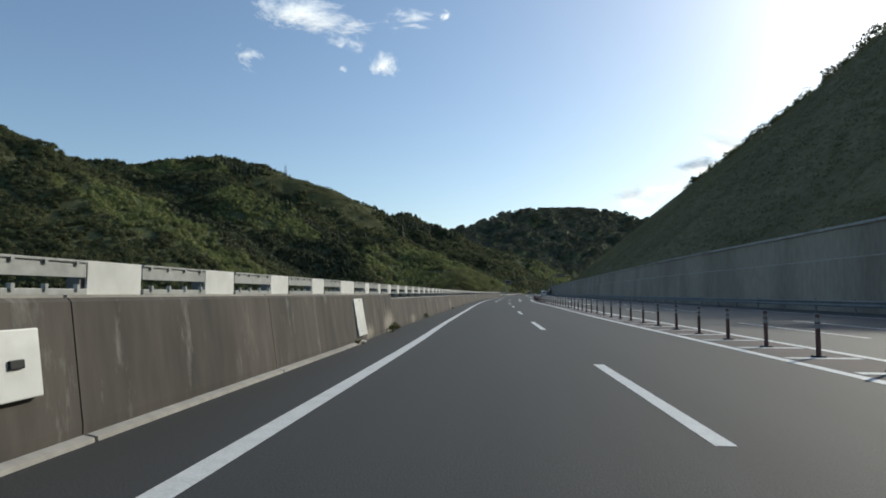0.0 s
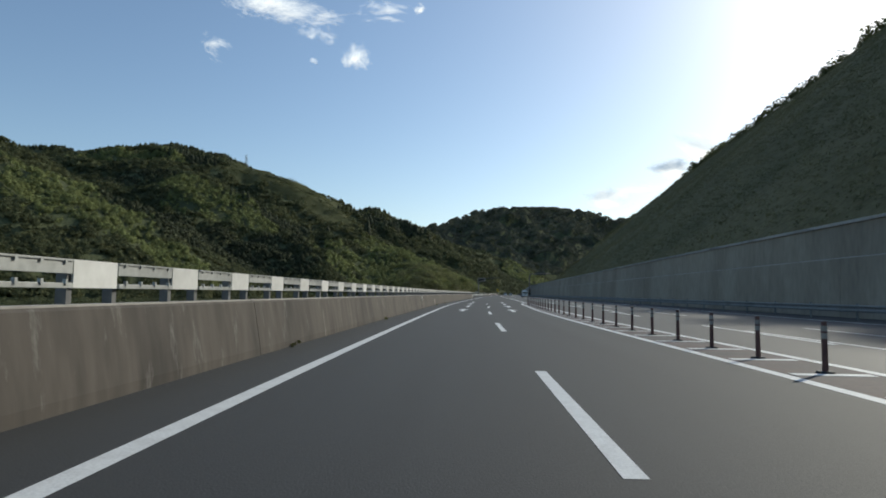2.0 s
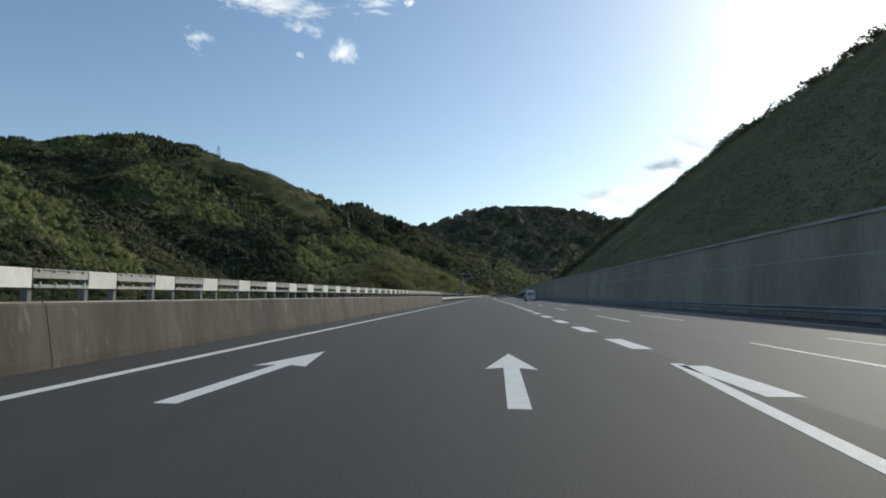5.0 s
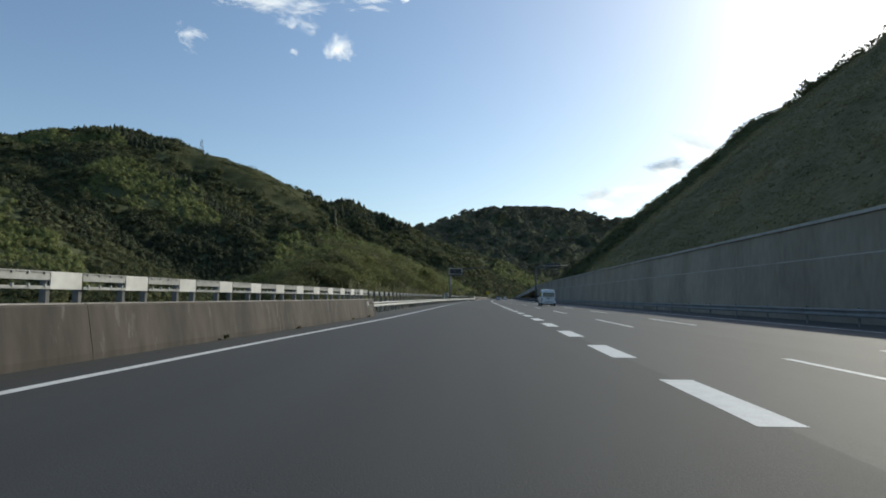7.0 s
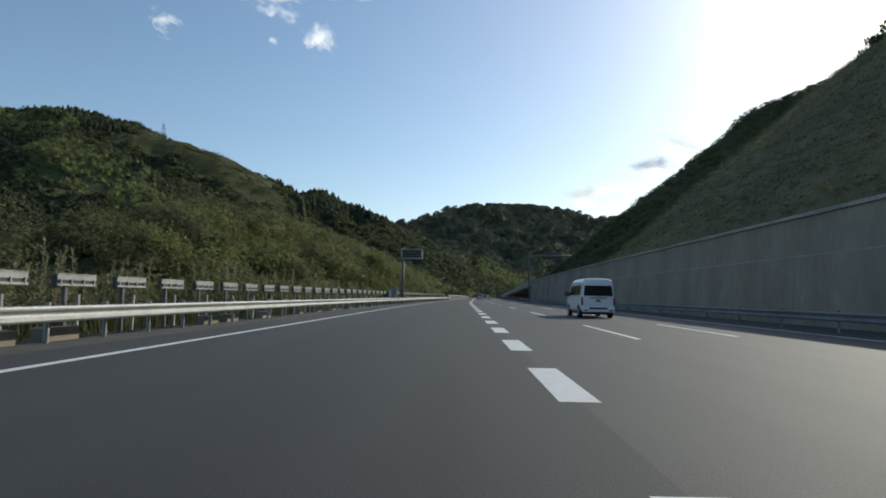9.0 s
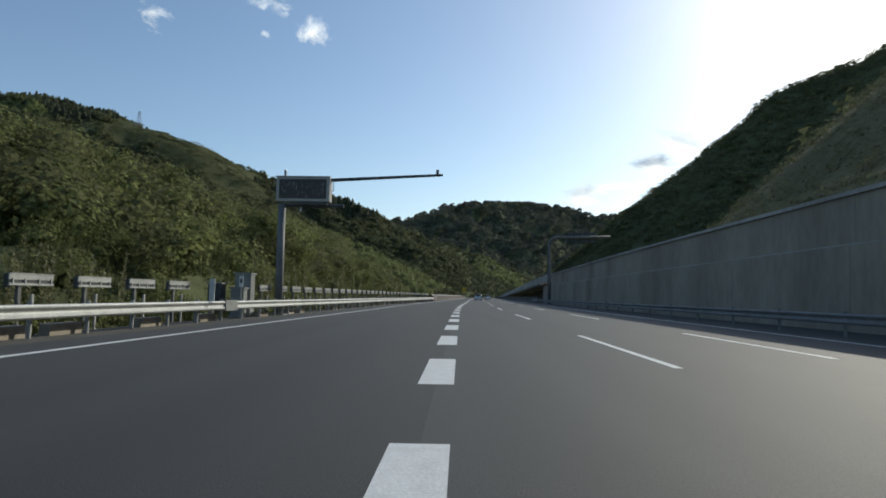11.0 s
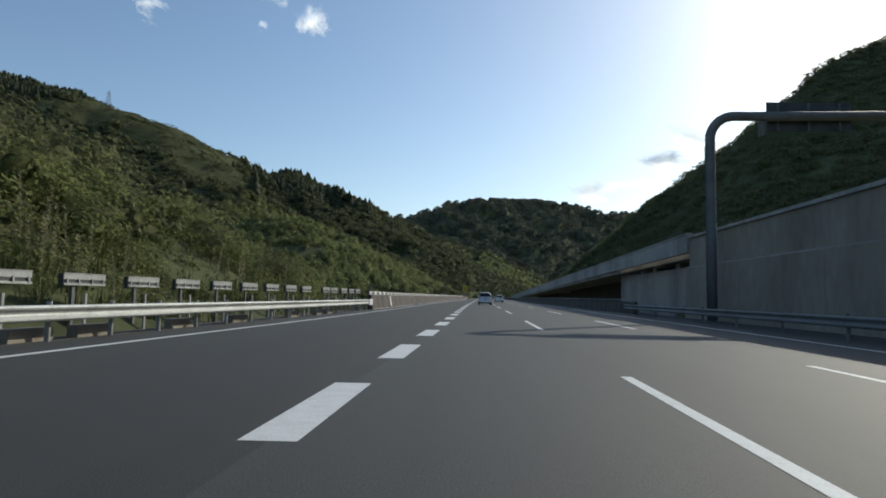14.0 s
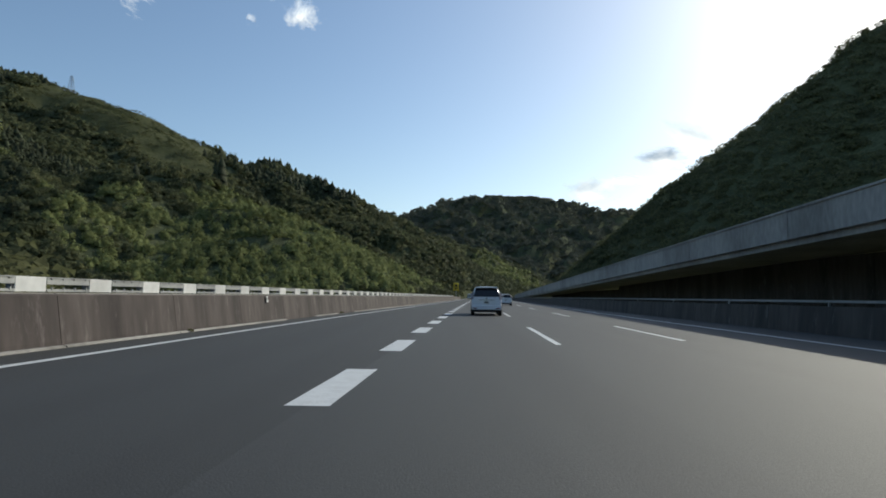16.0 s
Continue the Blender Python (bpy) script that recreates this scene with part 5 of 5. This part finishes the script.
# ---------------------------------------------------------------- shrubs beside the road
def leaf_cloud(centres, radii, per, size):
    """Small folded leaves spread through uneven clumps: places and quads."""
    n = len(centres)
    d = rng.normal(0, 1, (n, per, 3))
    d /= np.linalg.norm(d, axis=2, keepdims=True)
    c = centres[:, None, :] + d * (radii[:, None, None] * rng.uniform(0.55, 1.08, (n, per, 1))) * np.array([1, 1, 0.85])
    c = c.reshape(-1, 3)
    m = len(c)
    a = rng.normal(0, 1, (m, 3))
    a /= np.linalg.norm(a, axis=1, keepdims=True)
    b = np.cross(a, rng.normal(0, 1, (m, 3)))
    b /= np.linalg.norm(b, axis=1, keepdims=True)
    s = (size * rng.uniform(0.6, 1.5, m))[:, None]
    v = np.stack([c - a * s, c + b * s * 0.45, c + a * s, c - b * s * 0.45], 1)
    return v.reshape(-1, 3), np.arange(m * 4).reshape(-1, 4)


def shrub(name, x, y, z, h, material, label, per=150, size=0.13, parts_=9):
    t = thing(name, pose(x, y, z), label, "shrub", "roadside shrubs")
    bm = bmesh.new()
    for i in range(4):
        a = rng.uniform(0, 6.283)
        rod(bm, (0, 0, -0.3), (math.cos(a) * h * 0.3, math.sin(a) * h * 0.3, h * 0.65), 0.05, 0.015, 5)
    part("stem", bm, BARK, t)
    cs = np.stack([rng.normal(0, 0.3 * h, parts_), rng.normal(0, 0.3 * h, parts_), rng.uniform(0.3, 0.95, parts_) * h], 1)
    v, f = leaf_cloud(cs, rng.uniform(0.2, 0.36, parts_) * h, per, size)
    part("leaves", raw_mesh("leaves", v, f, material), None, t)
    return t


made = []
for kind_, mtl, lab in (("broad_shrub", NEAR_LEAF, "leafy green shrub on the roadside bank"), ("bamboo_shrub", BAMBOO, "bright bamboo-like shrub on the roadside bank"), ("dark_shrub", YOUNG_LEAF, "dark green shrub on the roadside bank")):
    for _ in range(2):
        made.append(shrub(kind_, 0, 0, -50, 2.3, mtl, lab, per=130, size=0.085, parts_=10))
count = 0
tries = np.stack([rng.uniform(-40, 8, 4000), rng.uniform(227, 352, 4000)], 1)
for x, y in tries:
    lx = float(left_line(y)) - x
    z = float(terrain(x, y))
    if lx < 5.6 or lx > 34 or z < 0.3 or z > 17 or count > 160:
        continue
    s = rng.uniform(0.55, 1.25) * (0.55 if lx < 8 else 1.0)
    o = made[int(rng.randint(0, 6))]
    if count < 6:
        o = made[count]
        o.matrix_world = Matrix.LocRotScale((x, y, z), Euler((0, 0, rng.uniform(0, 6.28))), None)
    else:
        q = copy_thing(o, pose(x, y, z, 0, 0, rng.uniform(0, 360)))
        q.scale = (s, s, s * rng.uniform(0.8, 1.2))
    count += 1

# thicket over the bank: rounded bushes and creepers
x, y, z = scatter(7600, -60, 16, 184, 392, lambda x, y, z: (left_line(y) - x > 4.6) & (left_line(y) - x < 46) & (z > -0.6) & (y > 229 + 3 * wave(x, y, 9, 81)))
tone = wave(x, y, 16, 61) + 0.7 * rng.normal(0, 1, len(x))
edge_ = np.clip((left_line(y) - x - 4.0) / 6, 0.35, 1)
bush = np.clip(rng.lognormal(0.0, 0.3, len(x)), 0.6, 1.4)
for lo, hi, size, leaf, nm, lab in ((-9, -0.35, 1.7, YOUNG_LEAF, "thicket", "dark green bushes over the roadside bank"), (-0.35, 0.55, 1.5, NEAR_LEAF, "creepers", "sunlit creepers over the roadside bank"), (0.55, 9, 1.35, BAMBOO, "pale_thicket", "pale green bushes over the roadside bank")):
    k_ = (tone > lo) & (tone <= hi)
    canopy(nm, x[k_], y[k_], z[k_], size * edge_[k_] * bush[k_], leaf, lab, 270, 0.066, 0.85, 0.25, core=0.6)
x, y, z = scatter(1100, -60, 4, 176, 232, lambda x, y, z: (left_line(y) - x > 6) & (left_line(y) - x < 46))
canopy("low_thicket", x, y, z, 1.5, YOUNG_LEAF, "dark green bushes below the verge", 190, 0.08, 0.85, 0.25, core=0.5)
x, y, z = scatter(5200, -14, 14, 228, 362, lambda x, y, z: (left_line(y) - x > 3.6) & (left_line(y) - x < 13) & (z > -0.6))
canopy("bank_brambles", x, y, z, 0.55, NEAR_LEAF, "low brambles over the foot of the roadside bank", 60, 0.11, 0.8, 0.2, core=0)
# tall flowering stalks behind the marker boards
vs, fs, k = [], [], 0
for _ in range(360):
    y = rng.uniform(187, 258) if rng.rand() < 0.8 else rng.uniform(268, 340)
    x = float(rail_line(y)) - rng.uniform(1.7, 4.2)
    z, h = max(float(terrain(x, y)), -0.12), rng.uniform(1.4, 2.6)
    lean = rng.normal(0, 0.08, 2)
    for j in range(64):
        u = rng.uniform(0.25, 1) ** 0.8
        a, l = rng.uniform(0, 6.283), 0.15 * (1.15 - u) + 0.06
        p = np.array((x + lean[0] * u * h, y + lean[1] * u * h, z + u * h))
        q = p + np.array((math.cos(a) * l, math.sin(a) * l, rng.uniform(0.0, 0.12)))
        sd = np.array((-math.sin(a), math.cos(a), 0)) * 0.036
        vs += [p - sd, p + sd, q + sd * 0.4, q - sd * 0.4]
        fs.append((k, k + 1, k + 2, k + 3))
        k += 4
    p, q = np.array((x, y, z - 0.1)), np.array((x + lean[0] * h, y + lean[1] * h, z + h))
    vs += [p - (0.012, 0, 0), p + (0.012, 0, 0), q + (0.006, 0, 0), q - (0.006, 0, 0)]
    fs.append((k, k + 1, k + 2, k + 3))
    k += 4
tagged(new("weed_stalks", raw_mesh("weed_stalks", np.array(vs), np.array(fs), STALK)), "tall leafy weed stalks behind the marker boards", "weeds", kind="stuff")
# small weeds at the foot of the parapets
for y in (3.6, 7.7, 7.9, 8.6, 8.9, 17.0, 17.2, 33.0, 33.2, 47.0, 59.4, 89.9, 90.8, 101.0, 131.0, 158.0, 163.5, 171.0, 174.6, 352.5, 355.0, 358.3, 361.0, 369.5, 388.0):
    h = rng.uniform(0.08, 0.15) * (1.9 if 7 < y < 18 else 1.0)
    t = thing("wall_weed", pose(float(left_line(y)) - 1.12, y, 0), "small weed growing from the parapet's foot", "weed", "weeds at the parapet")
    cs = np.stack([rng.normal(0, 0.04, 5), rng.normal(0, 0.1, 5), rng.uniform(0.2, 0.9, 5) * h], 1)
    v, f = leaf_cloud(cs, np.full(5, 0.32 * h), 16, 0.026)
    part("leaves", raw_mesh("leaves", v, f, WEED), None, t)

# weeds and grass tufts along the verge
vs, fs, k = [], [], 0
for _ in range(5200):
    y = rng.uniform(200, 350)
    x = float(rail_line(y)) - rng.uniform(1.3, 7.5)
    z = max(float(terrain(x, y)), -0.12)
    n = 6
    tall = rng.uniform(0.25, 0.9) * (1.9 if rng.rand() < 0.12 and float(rail_line(y)) - x > 1.6 else 1)
    for j in range(n):
        a, l = rng.uniform(0, 6.283), rng.uniform(0.05, 0.4) * tall
        w = 0.02
        p = np.array((x + rng.normal(0, 0.08), y + rng.normal(0, 0.08), z))
        q = p + np.array((math.cos(a) * l, math.sin(a) * l, tall * rng.uniform(0.6, 1)))
        sd = np.array((-math.sin(a) * w, math.cos(a) * w, 0))
        vs += [p - sd, p + sd, q + sd * 0.3, q - sd * 0.3]
        fs.append((k, k + 1, k + 2, k + 3))
        k += 4
tagged(new("verge_weeds", raw_mesh("verge_weeds", np.array(vs), np.array(fs), WEED)), "tall dry weeds and grass behind the guardrail", "weeds", kind="stuff")


# ---------------------------------------------------------------- clouds
def cloud_material(name, seed, density, grey):
    m = bpy.data.materials.new(name)
    m.use_nodes = True
    t = m.node_tree
    n, k = t.nodes, t.links
    n.remove(n["Principled BSDF"])
    tc = n.new("ShaderNodeTexCoord")
    nz = n.new("ShaderNodeTexNoise")
    nz.noise_dimensions = "4D"
    nz.inputs["W"].default_value = seed
    nz.inputs["Scale"].default_value, nz.inputs["Detail"].default_value, nz.inputs["Roughness"].default_value = 1.7, 9, 0.7
    nz.inputs["Distortion"].default_value = 0.5
    k.new(tc.outputs["Object"], nz.inputs["Vector"])
    ln = n.new("ShaderNodeVectorMath")
    ln.operation = "LENGTH"
    k.new(tc.outputs["Object"], ln.inputs[0])
    fall = n.new("ShaderNodeMapRange")
    fall.inputs["From Min"].default_value, fall.inputs["From Max"].default_value = 0.0, 1.0
    fall.inputs["To Min"].default_value, fall.inputs["To Max"].default_value = density, -0.75
    k.new(ln.outputs["Value"], fall.inputs["Value"])
    add = n.new("ShaderNodeMath")
    wisp = n.new("ShaderNodeMath")
    wisp.operation = "MULTIPLY_ADD"
    wisp.inputs[1].default_value, wisp.inputs[2].default_value = 2.1, -0.55
    k.new(nz.outputs["Fac"], wisp.inputs[0])
    k.new(wisp.outputs[0], add.inputs[0])
    k.new(fall.outputs[0], add.inputs[1])
    al = n.new("ShaderNodeMapRange")
    al.inputs["From Min"].default_value, al.inputs["From Max"].default_value = 0.5, 1.0
    k.new(add.outputs[0], al.inputs["Value"])
    # glow stands in for sun on the cloud, noise greys for its shade
    em = n.new("ShaderNodeEmission")
    shade = n.new("ShaderNodeTexNoise")
    shade.inputs["Scale"].default_value, shade.inputs["Detail"].default_value = 1.3, 4
    k.new(tc.outputs["Object"], shade.inputs["Vector"])
    tone = n.new("ShaderNodeMapRange")
    tone.inputs["From Min"].default_value, tone.inputs["From Max"].default_value = 0.38, 0.6
    k.new(shade.outputs["Fac"], tone.inputs["Value"])
    mc = n.new("ShaderNodeMix")
    mc.data_type = "RGBA"
    mc.inputs["A"].default_value, mc.inputs["B"].default_value = (*grey, 1), (1.0, 1.0, 1.0, 1)
    k.new(tone.outputs[0], mc.inputs["Factor"])
    k.new(mc.outputs["Result"], em.inputs["Color"])
    em.inputs["Strength"].default_value = 1.15
    tr = n.new("ShaderNodeBsdfTransparent")
    mx = n.new("ShaderNodeMixShader")
    k.new(al.outputs[0], mx.inputs[0])
    k.new(tr.outputs[0], mx.inputs[1])
    k.new(em.outputs[0], mx.inputs[2])
    k.new(mx.outputs[0], n["Material Output"].inputs["Surface"])
    return m


def cloud(x, y, z, w, h, seed, density, grey=(0.8, 0.86, 0.95), roll=0):
    bm = bmesh.new()
    bmesh.ops.create_grid(bm, x_segments=24, y_segments=24, size=1)
    for v in bm.verts:
        v.co.z = 0.12 * noise.noise(Vector((v.co.x * 2, v.co.y * 2, seed)))
    ob = part("cloud", bm, cloud_material("cloud_%d" % seed, seed, density, grey), smooth=True)
    ob.matrix_world = look((x, y, z), (8, 170, 1), roll) @ Matrix.Diagonal((w, h, w * 0.5, 1))
    ob.visible_shadow = False
    return tagged(ob, "small white fair-weather cloud", "cloud", "clouds", kind="structure")


cloud(-417, 2046, 814, 150, 130, 3, 0.44)
cloud(-690, 2046, 1010, 400, 200, 7, 0.38)
cloud(-575, 2046, 895, 190, 105, 12, 0.30)
cloud(-500, 2046, 985, 330, 95, 15, 0.32)
cloud(-300, 2046, 985, 230, 95, 18, 0.34)
cloud(-950, 2100, 900, 230, 140, 21, 0.26)
cloud(585, 2700, 425, 190, 120, 24, 0.85, (0.6, 0.68, 0.77))
cloud(890, 2700, 560, 210, 95, 27, 0.8, (0.36, 0.44, 0.55))
cloud(1030, 2700, 640, 330, 110, 33, 0.7, (0.7, 0.76, 0.82), 25)
cloud(700, 2700, 470, 380, 60, 36, 0.45, (0.9, 0.93, 0.96))
cloud(-195, 2046, 985, 45, 40, 39, 0.5)
cloud(-560, 2046, 800, 60, 40, 42, 0.3)
